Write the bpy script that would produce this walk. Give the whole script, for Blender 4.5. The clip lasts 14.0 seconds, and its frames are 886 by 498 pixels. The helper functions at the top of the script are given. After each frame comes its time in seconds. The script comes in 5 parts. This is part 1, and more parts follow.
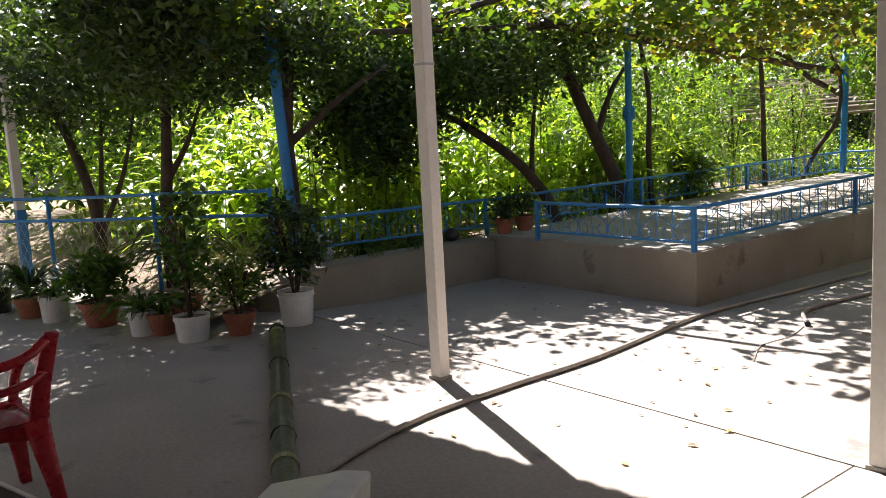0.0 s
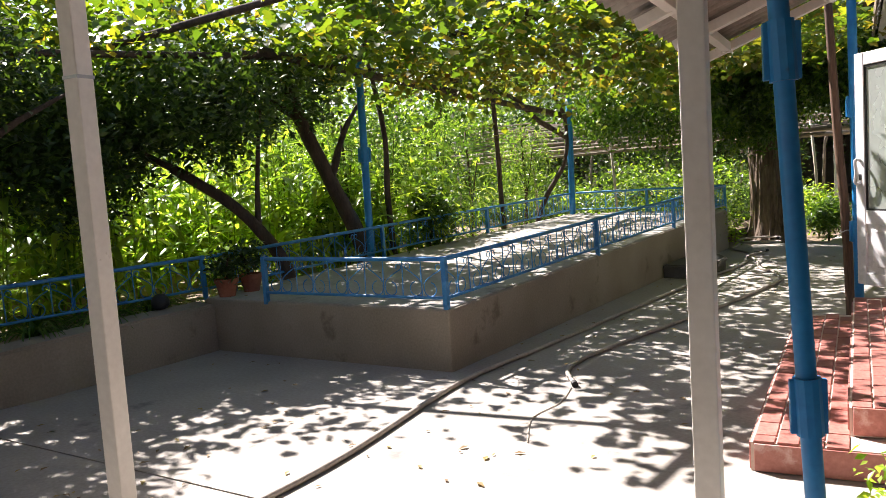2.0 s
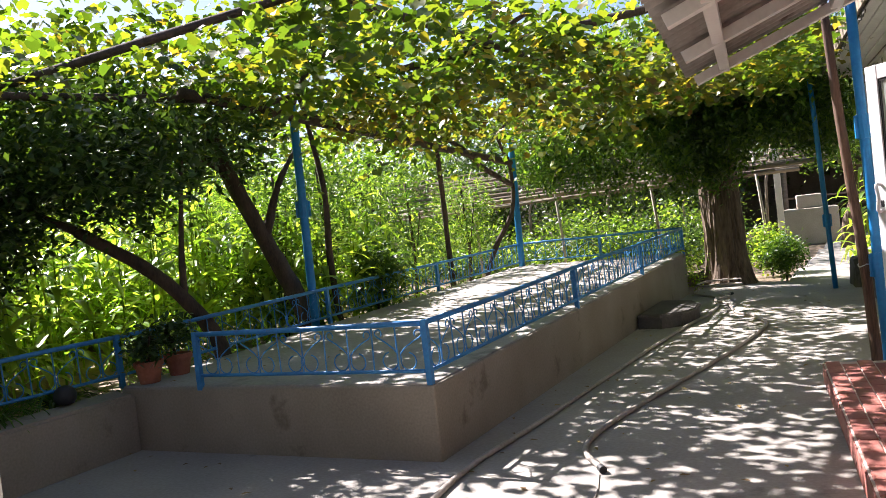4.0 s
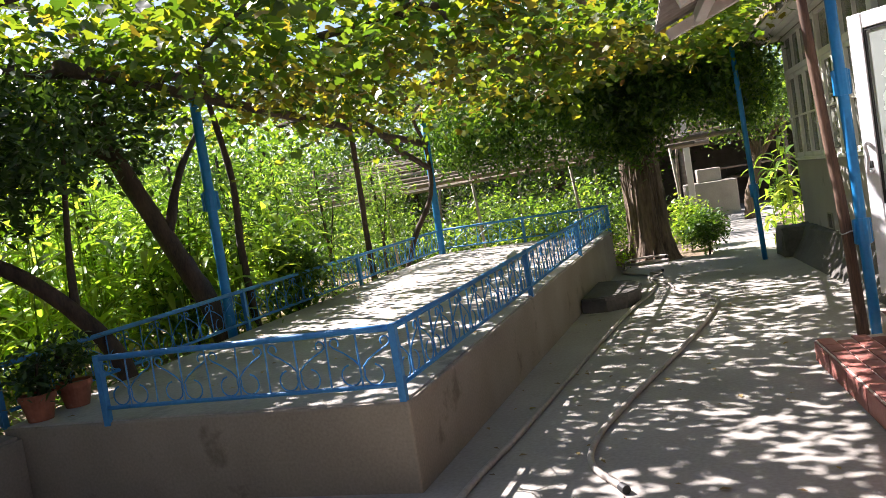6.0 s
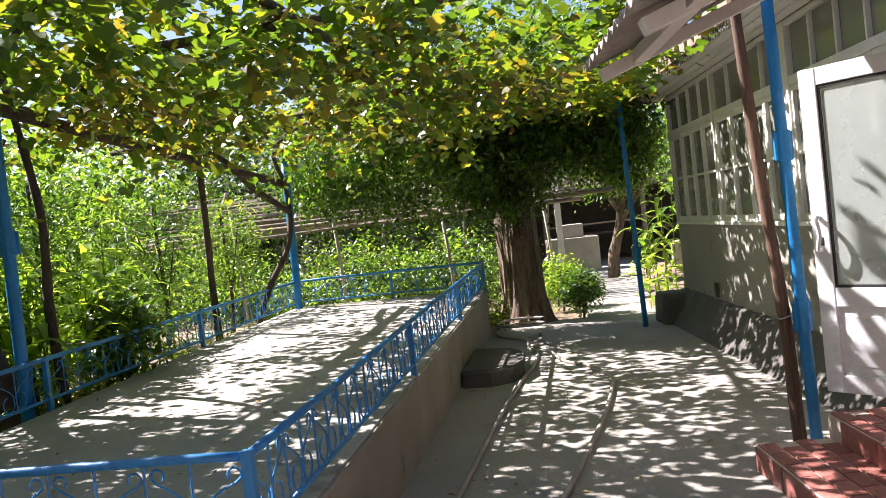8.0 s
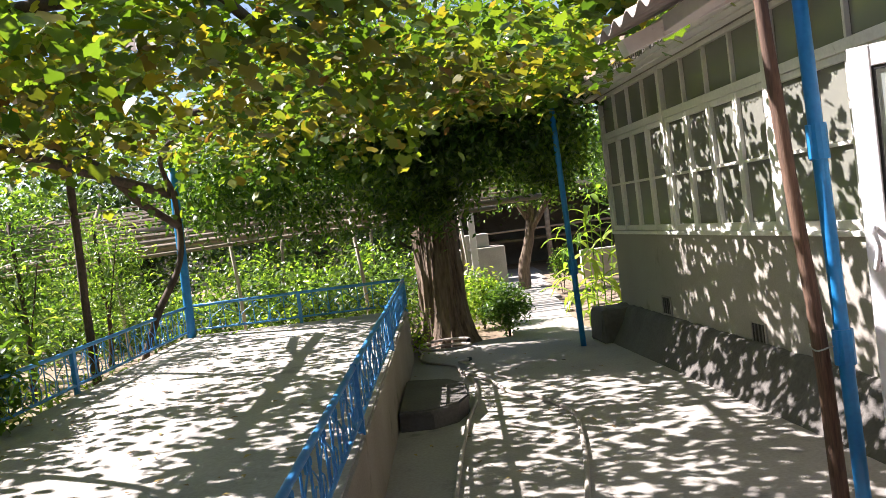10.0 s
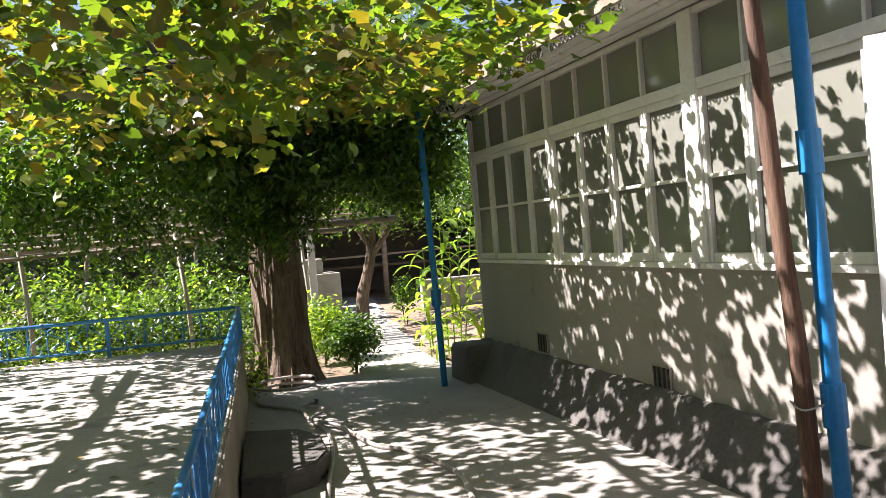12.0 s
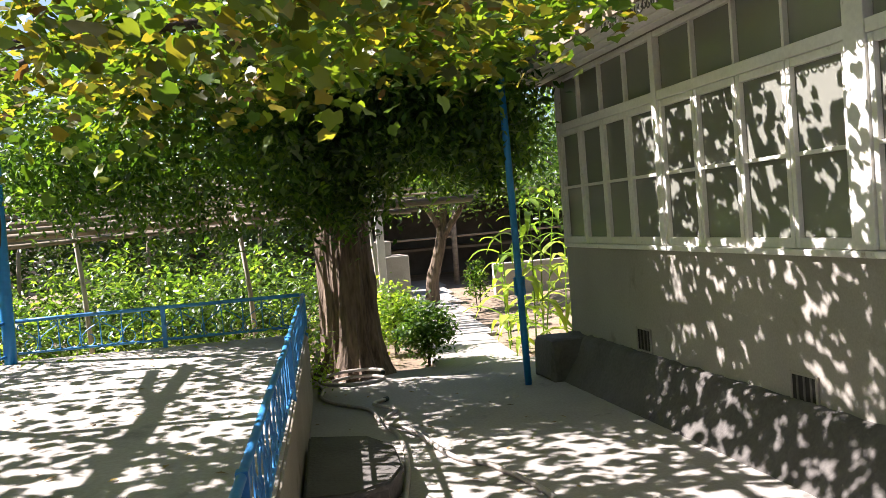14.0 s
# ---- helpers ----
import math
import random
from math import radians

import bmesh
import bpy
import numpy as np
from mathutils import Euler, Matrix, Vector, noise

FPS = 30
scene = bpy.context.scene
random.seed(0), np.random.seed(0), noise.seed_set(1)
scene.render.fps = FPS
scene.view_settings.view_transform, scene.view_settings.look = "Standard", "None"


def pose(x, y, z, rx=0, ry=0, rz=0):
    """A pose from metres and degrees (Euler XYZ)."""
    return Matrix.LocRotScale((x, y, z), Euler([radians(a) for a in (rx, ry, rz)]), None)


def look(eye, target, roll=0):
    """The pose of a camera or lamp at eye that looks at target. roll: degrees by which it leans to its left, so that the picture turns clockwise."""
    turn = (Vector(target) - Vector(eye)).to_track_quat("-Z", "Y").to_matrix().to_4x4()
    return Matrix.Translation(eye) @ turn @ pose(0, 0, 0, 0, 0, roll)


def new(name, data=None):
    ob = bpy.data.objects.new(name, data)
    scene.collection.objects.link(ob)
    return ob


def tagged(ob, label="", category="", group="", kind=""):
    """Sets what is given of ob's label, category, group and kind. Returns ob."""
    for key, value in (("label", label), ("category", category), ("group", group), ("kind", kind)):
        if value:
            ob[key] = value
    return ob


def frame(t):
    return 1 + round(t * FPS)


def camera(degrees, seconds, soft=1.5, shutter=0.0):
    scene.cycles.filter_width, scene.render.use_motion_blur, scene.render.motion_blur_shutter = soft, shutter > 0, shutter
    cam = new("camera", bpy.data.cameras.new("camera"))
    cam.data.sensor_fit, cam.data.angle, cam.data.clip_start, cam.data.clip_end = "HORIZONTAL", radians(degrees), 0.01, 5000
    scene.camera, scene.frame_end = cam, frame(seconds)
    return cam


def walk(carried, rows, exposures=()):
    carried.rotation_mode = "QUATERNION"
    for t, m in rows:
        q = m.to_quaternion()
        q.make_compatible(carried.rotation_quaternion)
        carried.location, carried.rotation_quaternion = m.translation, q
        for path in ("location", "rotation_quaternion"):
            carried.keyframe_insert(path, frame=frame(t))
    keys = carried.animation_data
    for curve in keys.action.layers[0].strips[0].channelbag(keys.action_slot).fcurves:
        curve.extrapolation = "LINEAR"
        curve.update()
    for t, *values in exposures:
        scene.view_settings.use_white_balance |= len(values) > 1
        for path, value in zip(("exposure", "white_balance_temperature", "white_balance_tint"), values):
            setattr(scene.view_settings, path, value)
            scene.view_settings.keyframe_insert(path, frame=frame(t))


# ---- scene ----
cam = camera(57.8, 14.0, soft=0.4)

PATH = [
    (0, (4.073, -5.962, 1.548), (2.511, -4.741, 1.284), -3.0),
    (0.5, (3.931, -5.693, 1.542), (2.522, -4.297, 1.288), -5.1),
    (1, (3.64, -5.393, 1.52), (2.363, -3.864, 1.34), -4.9),
    (1.5, (3.437, -5.185, 1.497), (2.259, -3.579, 1.318), -3.8),
    (2, (3.297, -5.004, 1.5), (2.198, -3.344, 1.316), -3.8),
    (2.5, (3.083, -4.891, 1.46), (2.036, -3.189, 1.381), -3.9),
    (3, (2.899, -4.77, 1.444), (1.889, -3.045, 1.38), -4.1),
    (3.2, (2.806, -4.664, 1.436), (1.822, -2.924, 1.371), -4.3),
    (5.3, (1.858, -3.938, 1.455), (0.993, -2.136, 1.412), -8.9),
    (5.5, (1.814, -3.897, 1.467), (0.945, -2.097, 1.399), -9.6),
    (6, (1.631, -3.698, 1.453), (0.96, -1.817, 1.338), -9.0),
    (6.5, (1.437, -3.422, 1.473), (1.043, -1.466, 1.332), -6.0),
    (7, (1.34, -3.109, 1.479), (1.028, -1.137, 1.358), -5.3),
    (7.2, (1.298, -3.001, 1.501), (0.992, -1.027, 1.406), -5.2),
    (9.3, (0.835, -1.918, 1.632), (0.538, 0.06, 1.589), -8.5),
    (9.5, (0.78, -1.799, 1.614), (0.513, 0.182, 1.556), -7.7),
    (10, (0.582, -1.506, 1.676), (0.57, 0.493, 1.607), -7.1),
    (10.5, (0.448, -1.243, 1.665), (0.633, 0.747, 1.596), -6.8),
    (11, (0.407, -0.937, 1.668), (0.717, 1.038, 1.622), -6.6),
    (11.5, (0.325, -0.645, 1.651), (0.674, 1.324, 1.608), -6.0),
    (12, (0.283, -0.329, 1.637), (0.72, 1.622, 1.594), -4.7),
    (12.5, (0.323, -0.068, 1.611), (0.792, 1.875, 1.533), -3.9),
    (13, (0.352, 0.088, 1.619), (0.893, 2.01, 1.511), -4.8),
    (13.5, (0.323, 0.248, 1.643), (0.806, 2.185, 1.535), -5.6),
    (14, (0.292, 0.549, 1.641), (0.567, 2.529, 1.566), -4.6),
]
walk(cam, [(t, look(eye, target, roll)) for t, eye, target, roll in PATH], [(0, 1.74, 6450, 20), (2, 1.72, 6450, 20), (3.2, 1.8, 6200, 22), (7.2, 1.82, 6200, 22), (14, 1.86, 6200, 22)])

# ---------------------------------------------------------------- light
world = bpy.data.worlds.new("world")
scene.world = world
world.use_nodes = True
wn = world.node_tree.nodes
sky = wn.new("ShaderNodeTexSky")
sky.sky_type = "NISHITA"
sky.sun_disc = False
sky.sun_elevation = radians(46)
sky.sun_rotation = radians(290)
wn["Background"].inputs["Strength"].default_value = 0.05
world.node_tree.links.new(sky.outputs[0], wn["Background"].inputs[0])
TO_SUN = Vector((-0.94 * math.cos(radians(46)), 0.34 * math.cos(radians(46)), math.sin(radians(46))))
sun_data = bpy.data.lights.new("sun", "SUN")
sun_data.energy, sun_data.angle, sun_data.color = 5.0, radians(0.53), (1.0, 0.955, 0.88)
sun = new("sun", sun_data)
sun.matrix_world = look(TO_SUN * 40, (0, 0, 0))


# ---------------------------------------------------------------- materials
def material(name, rough=0.8, metal=0.0):
    m = bpy.data.materials.new(name)
    m.use_nodes = True
    b = m.node_tree.nodes["Principled BSDF"]
    b.inputs["Roughness"].default_value = rough
    b.inputs["Metallic"].default_value = metal
    return m, m.node_tree.nodes, m.node_tree.links, b


def surface(name, dark, light, rough=0.8, metal=0.0, big=1.2, fine=25.0, bump=0.3, stain=None, stain_scale=2.5, stain_cut=0.58, piece=0.0, stretch=(1, 1, 1), depth=0.01):
    """A mottled surface: a broad and a fine noise between two colours, stains, and fine relief."""
    m, n, l, b = material(name, rough, metal)
    co = n.new("ShaderNodeTexCoord")
    mp = n.new("ShaderNodeMapping")
    mp.inputs["Scale"].default_value = stretch
    l.new(co.outputs["Object"], mp.inputs["Vector"])

    def noise_tex(scale, detail):
        t = n.new("ShaderNodeTexNoise")
        t.inputs["Scale"].default_value, t.inputs["Detail"].default_value = scale, detail
        l.new(mp.outputs[0], t.inputs["Vector"])
        return t
    a, f = noise_tex(big, 5), noise_tex(fine, 6)
    add = n.new("ShaderNodeMath")
    add.operation = "MULTIPLY_ADD"
    add.inputs[1].default_value = 0.45
    l.new(f.outputs["Fac"], add.inputs[0])
    half = n.new("ShaderNodeMath")
    half.operation = "MULTIPLY"
    half.inputs[1].default_value = 0.55
    l.new(a.outputs["Fac"], half.inputs[0])
    l.new(half.outputs[0], add.inputs[2])
    ramp = n.new("ShaderNodeValToRGB")
    ramp.color_ramp.elements[0].position, ramp.color_ramp.elements[1].position = 0.34, 0.66
    ramp.color_ramp.elements[0].color, ramp.color_ramp.elements[1].color = (*dark, 1), (*light, 1)
    l.new(add.outputs[0], ramp.inputs[0])
    col = ramp.outputs[0]
    if stain:
        s = noise_tex(stain_scale, 7)
        s.inputs["Roughness"].default_value = 0.65
        r = n.new("ShaderNodeValToRGB")
        r.color_ramp.elements[0].position, r.color_ramp.elements[1].position = stain_cut, stain_cut + 0.08
        l.new(s.outputs["Fac"], r.inputs[0])
        mx = n.new("ShaderNodeMixRGB")
        mx.inputs[2].default_value = (*stain, 1)
        l.new(r.outputs[0], mx.inputs[0])
        l.new(col, mx.inputs[1])
        col = mx.outputs[0]
    if piece:
        info = n.new("ShaderNodeObjectInfo")
        hv = n.new("ShaderNodeHueSaturation")
        v = n.new("ShaderNodeMapRange")
        v.inputs["To Min"].default_value, v.inputs["To Max"].default_value = 1 - piece, 1 + piece
        l.new(info.outputs["Random"], v.inputs["Value"])
        l.new(v.outputs[0], hv.inputs["Value"])
        l.new(col, hv.inputs["Color"])
        col = hv.outputs[0]
    l.new(col, b.inputs["Base Color"])
    bp = n.new("ShaderNodeBump")
    bp.inputs["Strength"].default_value, bp.inputs["Distance"].default_value = bump, depth
    l.new(add.outputs[0], bp.inputs["Height"])
    l.new(bp.outputs[0], b.inputs["Normal"])
    rr = n.new("ShaderNodeMapRange")
    rr.inputs["To Min"].default_value, rr.inputs["To Max"].default_value = max(rough - 0.12, 0.02), min(rough + 0.1, 1)
    l.new(f.outputs["Fac"], rr.inputs["Value"])
    l.new(rr.outputs[0], b.inputs["Roughness"])
    return m


def foliage(name, low, mid, high, glow=0.45, rough=0.45, dry=None):
    """Leaves: each its own tint, glossy above, letting the sun through from behind."""
    m, n, l, b = material(name, rough)
    g = n.new("ShaderNodeNewGeometry")
    ramp = n.new("ShaderNodeValToRGB")
    e = ramp.color_ramp.elements
    e[0].color, e[1].color = (*low, 1), (*high, 1)
    k = e.new(0.55)
    k.color = (*mid, 1)
    if dry:
        e[2].position = 0.9
        k = e.new(0.97)
        k.color = (*dry, 1)
    l.new(g.outputs["Random Per Island"], ramp.inputs[0])
    co = n.new("ShaderNodeTexCoord")
    t = n.new("ShaderNodeTexNoise")
    t.inputs["Scale"].default_value, t.inputs["Detail"].default_value = 0.9, 3
    l.new(co.outputs["Object"], t.inputs["Vector"])
    v = n.new("ShaderNodeMapRange")
    v.inputs["From Min"].default_value, v.inputs["From Max"].default_value = 0.3, 0.7
    v.inputs["To Min"].default_value, v.inputs["To Max"].default_value = 0.7, 1.3
    l.new(t.outputs["Fac"], v.inputs["Value"])
    hv = n.new("ShaderNodeHueSaturation")
    l.new(v.outputs[0], hv.inputs["Value"])
    l.new(ramp.outputs[0], hv.inputs["Color"])
    l.new(hv.outputs[0], b.inputs["Base Color"])
    tr = n.new("ShaderNodeBsdfTranslucent")
    warm = n.new("ShaderNodeMixRGB")
    warm.blend_type = "MULTIPLY"
    warm.inputs[0].default_value = 1.0
    warm.inputs[2].default_value = (2.8, 2.65, 0.8, 1)
    l.new(hv.outputs[0], warm.inputs[1])
    l.new(warm.outputs[0], tr.inputs["Color"])
    mx = n.new("ShaderNodeMixShader")
    mx.inputs[0].default_value = glow
    l.new(b.outputs[0], mx.inputs[1])
    l.new(tr.outputs[0], mx.inputs[2])
    l.new(mx.outputs[0], n["Material Output"].inputs["Surface"])
    return m


CONCRETE = surface("yard_concrete", (0.275, 0.252, 0.218), (0.425, 0.393, 0.345), 0.85, big=0.9, fine=40, bump=0.25, stain=(0.2, 0.188, 0.172), stain_scale=1.6, stain_cut=0.6)
RENDERED = surface("cement_render", (0.235, 0.2, 0.152), (0.35, 0.305, 0.242), 0.9, big=1.6, fine=60, bump=0.35, stain=(0.19, 0.158, 0.118), stain_scale=2.2, stain_cut=0.6)
PLASTER = surface("house_plaster", (0.27, 0.245, 0.205), (0.36, 0.332, 0.285), 0.9, big=1.1, fine=70, bump=0.4, stain=(0.22, 0.2, 0.165), stain_scale=1.8, stain_cut=0.6)
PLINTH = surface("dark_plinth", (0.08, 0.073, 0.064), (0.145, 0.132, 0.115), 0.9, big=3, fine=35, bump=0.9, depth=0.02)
SOIL = surface("garden_soil", (0.17, 0.12, 0.075), (0.32, 0.24, 0.16), 0.95, big=1.5, fine=18, bump=0.9, depth=0.04)
BLUE = surface("blue_paint", (0.008, 0.16, 0.42), (0.015, 0.24, 0.56), 0.42, big=2, fine=30, bump=0.15, stain=(0.05, 0.12, 0.2), stain_scale=9, stain_cut=0.66)
BLUE_RAIL = surface("weathered_blue_paint", (0.02, 0.16, 0.4), (0.05, 0.26, 0.55), 0.45, big=3, fine=40, bump=0.2, stain=(0.1, 0.16, 0.24), stain_scale=14, stain_cut=0.62)
CREAM = surface("cream_paint", (0.66, 0.62, 0.56), (0.78, 0.74, 0.68), 0.5, big=2, fine=30, bump=0.12, stain=(0.42, 0.36, 0.28), stain_scale=7, stain_cut=0.68)
WHITE_FRAME = surface("old_white_paint", (0.64, 0.61, 0.54), (0.8, 0.77, 0.7), 0.6, big=2.5, fine=35, bump=0.3, stain=(0.4, 0.34, 0.27), stain_scale=8, stain_cut=0.64)
PVC = surface("white_plastic", (0.74, 0.74, 0.74), (0.82, 0.82, 0.82), 0.3, big=2, fine=20, bump=0.03)
RED_TILE = surface("red_brick_tile", (0.29, 0.09, 0.07), (0.46, 0.19, 0.15), 0.6, big=5, fine=45, bump=0.4, stain=(0.55, 0.34, 0.3), stain_scale=6, stain_cut=0.58, piece=0.2)
GROUT = surface("pale_grout", (0.55, 0.42, 0.35), (0.72, 0.6, 0.52), 0.9, bump=0.3)
BARK = surface("tree_bark", (0.055, 0.037, 0.025), (0.25, 0.18, 0.12), 0.95, big=3, fine=14, bump=1.0, stretch=(3, 3, 0.5), depth=0.05)
VINE_BARK = surface("vine_bark", (0.03, 0.02, 0.014), (0.1, 0.065, 0.045), 0.95, big=6, fine=40, bump=0.8, stretch=(2, 2, 0.6))
POLE_WOOD = surface("brown_pole_wood", (0.06, 0.032, 0.02), (0.2, 0.115, 0.07), 0.8, big=3, fine=24, bump=0.5, stretch=(6, 6, 0.5))
GREY_WOOD = surface("weathered_wood", (0.16, 0.12, 0.085), (0.36, 0.29, 0.21), 0.9, big=3, fine=30, bump=0.5, stretch=(0.6, 4, 4))
ASBESTOS = surface("corrugated_sheet", (0.25, 0.215, 0.18), (0.4, 0.355, 0.3), 0.9, big=1.5, fine=30, bump=0.3, stain=(0.13, 0.08, 0.055), stain_scale=2.2, stain_cut=0.6)
HOSE = surface("grey_hose", (0.27, 0.235, 0.2), (0.46, 0.41, 0.355), 0.55, big=4, fine=40, bump=0.2)
TERRACOTTA = surface("terracotta", (0.24, 0.075, 0.04), (0.38, 0.14, 0.085), 0.85, big=6, fine=40, bump=0.3, stain=(0.36, 0.24, 0.18), stain_scale=9, stain_cut=0.63)
BUCKET_WHITE = surface("white_bucket_plastic", (0.6, 0.6, 0.58), (0.76, 0.76, 0.74), 0.4, big=4, fine=20, bump=0.08, stain=(0.35, 0.3, 0.24), stain_scale=7, stain_cut=0.66)
RED_PLASTIC = surface("red_plastic", (0.42, 0.012, 0.025), (0.5, 0.02, 0.035), 0.3, big=3, fine=30, bump=0.04)
BLACK_WRAP = surface("dark_wrapped_foil", (0.02, 0.022, 0.014), (0.085, 0.085, 0.05), 0.35, big=8, fine=30, bump=0.8, stretch=(1, 1, 4))
TAPE = surface("olive_tape", (0.16, 0.15, 0.06), (0.34, 0.31, 0.15), 0.35, big=8, fine=30, bump=0.3)
STEEL = surface("grey_steel", (0.3, 0.3, 0.3), (0.5, 0.5, 0.48), 0.45, metal=0.8, bump=0.1)
HOLE_SHADE = surface("painted_hole_shade", (0.012, 0.01, 0.009), (0.03, 0.026, 0.022), 0.95)
CURTAIN = surface("dusty_curtain", (0.15, 0.148, 0.11), (0.26, 0.25, 0.195), 0.95, big=2.2, fine=12, bump=0.3, stretch=(5, 5, 0.4))
STONE = surface("pale_block", (0.36, 0.31, 0.25), (0.5, 0.45, 0.37), 0.9, big=3, fine=40, bump=0.4)
SEAL = surface("black_rubber", (0.012, 0.012, 0.012), (0.03, 0.03, 0.03), 0.6, bump=0.05)

GRAPE = foliage("grape_leaves", (0.032, 0.072, 0.01), (0.078, 0.132, 0.014), (0.145, 0.178, 0.02), 0.45, 0.4, dry=(0.18, 0.14, 0.03))
GRAPE_YELLOW = foliage("yellowing_grape_leaves", (0.045, 0.06, 0.011), (0.1, 0.102, 0.015), (0.21, 0.172, 0.022), 0.38, dry=(0.12, 0.062, 0.026))
TREE_LEAF = foliage("tree_leaves", (0.022, 0.058, 0.012), (0.052, 0.115, 0.017), (0.12, 0.205, 0.03), 0.43, 0.36)
# also paints shade inside the hedge and into the far trees
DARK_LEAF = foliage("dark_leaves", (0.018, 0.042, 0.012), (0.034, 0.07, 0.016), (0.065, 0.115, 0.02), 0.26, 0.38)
MAIZE_LEAF = foliage("maize_leaves", (0.085, 0.17, 0.022), (0.17, 0.27, 0.038), (0.3, 0.38, 0.08), 0.45, 0.33)
HEDGE_LEAF = foliage("hedge_leaves", (0.025, 0.062, 0.012), (0.08, 0.155, 0.026), (0.21, 0.31, 0.06), 0.45, 0.3)
POT_LEAF = foliage("pot_plant_leaves", (0.03, 0.075, 0.014), (0.055, 0.12, 0.02), (0.1, 0.17, 0.035), 0.35)


def pane_material(name, tint, rough, clear):
    m, n, l, b = material(name, rough)
    b.inputs["Base Color"].default_value = (*tint, 1)
    b.inputs["Transmission Weight"].default_value = clear
    b.inputs["IOR"].default_value = 1.45
    co = n.new("ShaderNodeTexCoord")
    t = n.new("ShaderNodeTexNoise")
    t.inputs["Scale"].default_value, t.inputs["Detail"].default_value = 3.0, 5
    l.new(co.outputs["Object"], t.inputs["Vector"])
    r = n.new("ShaderNodeMapRange")
    r.inputs["From Min"].default_value, r.inputs["From Max"].default_value = 0.35, 0.7
    r.inputs["To Min"].default_value, r.inputs["To Max"].default_value = rough * 0.6, rough * 1.5
    l.new(t.outputs["Fac"], r.inputs["Value"])
    l.new(r.outputs[0], b.inputs["Roughness"])
    return m


GLASS = pane_material("dusty_glass", (0.36, 0.36, 0.3), 0.14, 0.45)
FROSTED = pane_material("frosted_glass", (0.6, 0.66, 0.62), 0.26, 0.5)


# ---------------------------------------------------------------- mesh helpers
def part(name, bm, mat, parent=None, label="", smooth=False):
    me = bpy.data.meshes.new(name)
    bm.to_mesh(me)
    bm.free()
    me.materials.append(mat)
    if smooth:
        me.polygons.foreach_set("use_smooth", [True] * len(me.polygons))
    ob = new(name, me)
    if parent:
        ob.parent = parent
    return tagged(ob, label)


def thing(name, label, category, group="", kind="", at=None):
    ob = new(name)
    ob.empty_display_size = 0.1
    if at is not None:
        ob.matrix_world = at
    return tagged(ob, label, category, group, kind)


def share(name, me, m, parent):
    ob = new(name, me)
    ob.parent = parent
    ob.matrix_basis = m
    return ob


def box(x0, x1, y0, y1, z0, z1, bevel=0.0, bm=None, m=None):
    b = bmesh.new() if bm is None else bm
    v = [b.verts.new((x, y, z)) for z in (z0, z1) for y in (y0, y1) for x in (x0, x1)]
    fs = [b.faces.new([v[i] for i in q]) for q in ((0, 2, 3, 1), (4, 5, 7, 6), (0, 1, 5, 4), (2, 6, 7, 3), (0, 4, 6, 2), (1, 3, 7, 5))]
    if bevel:
        bmesh.ops.bevel(b, geom=list({e for f in fs for e in f.edges}), offset=bevel, segments=2, affect="EDGES", profile=0.5)
    if m is not None:
        bmesh.ops.transform(b, matrix=m, verts=b.verts if bm is None else v)
    return b


def tube(points, radii, sides=8, bm=None, wobble=0.0, seed=0):
    """A swept tube through points, with one radius or one for each point."""
    b = bmesh.new() if bm is None else bm
    pts = [Vector(p) for p in points]
    rs = [radii] * len(pts) if isinstance(radii, (int, float)) else radii
    rng = random.Random(seed)
    up = Vector((0, 0, 1))
    rings = []
    side = None
    for i, p in enumerate(pts):
        d = (pts[min(i + 1, len(pts) - 1)] - pts[max(i - 1, 0)]).normalized()
        if side is None:
            side = d.cross(up if abs(d.z) < 0.9 else Vector((1, 0, 0))).normalized()
        side = (side - d * side.dot(d)).normalized()
        other = d.cross(side)
        ring = []
        for k in range(sides):
            a = 2 * math.pi * k / sides
            r = rs[i] * (1 + wobble * rng.uniform(-1, 1))
            ring.append(b.verts.new(p + (side * math.cos(a) + other * math.sin(a)) * r))
        rings.append(ring)
    for r0, r1 in zip(rings, rings[1:]):
        for k in range(sides):
            b.faces.new((r0[k], r0[(k + 1) % sides], r1[(k + 1) % sides], r1[k]))
    b.faces.new(rings[0][::-1])
    b.faces.new(rings[-1])
    return b


def smooth_line(points, steps=6):
    """A Catmull-Rom line through points."""
    p = [Vector(q) for q in points]
    p = [p[0] * 2 - p[1], *p, p[-1] * 2 - p[-2]]
    out = []
    for a, b, c, d in zip(p, p[1:], p[2:], p[3:]):
        for k in range(steps):
            t = k / steps
            out.append(0.5 * (2 * b + (c - a) * t + (2 * a - 5 * b + 4 * c - d) * t * t + (3 * b - a - 3 * c + d) * t ** 3))
    return [*out, p[-2]]


def lathe(profile, segs=24, bm=None):
    b = bmesh.new() if bm is None else bm
    rings = []
    for r, z in profile:
        rings.append([b.verts.new((r * math.cos(2 * math.pi * k / segs), r * math.sin(2 * math.pi * k / segs), z)) for k in range(segs)])
    for r0, r1 in zip(rings, rings[1:]):
        for k in range(segs):
            b.faces.new((r0[k], r0[(k + 1) % segs], r1[(k + 1) % segs], r1[k]))
    b.faces.new(rings[0][::-1])
    b.faces.new(rings[-1])
    return b


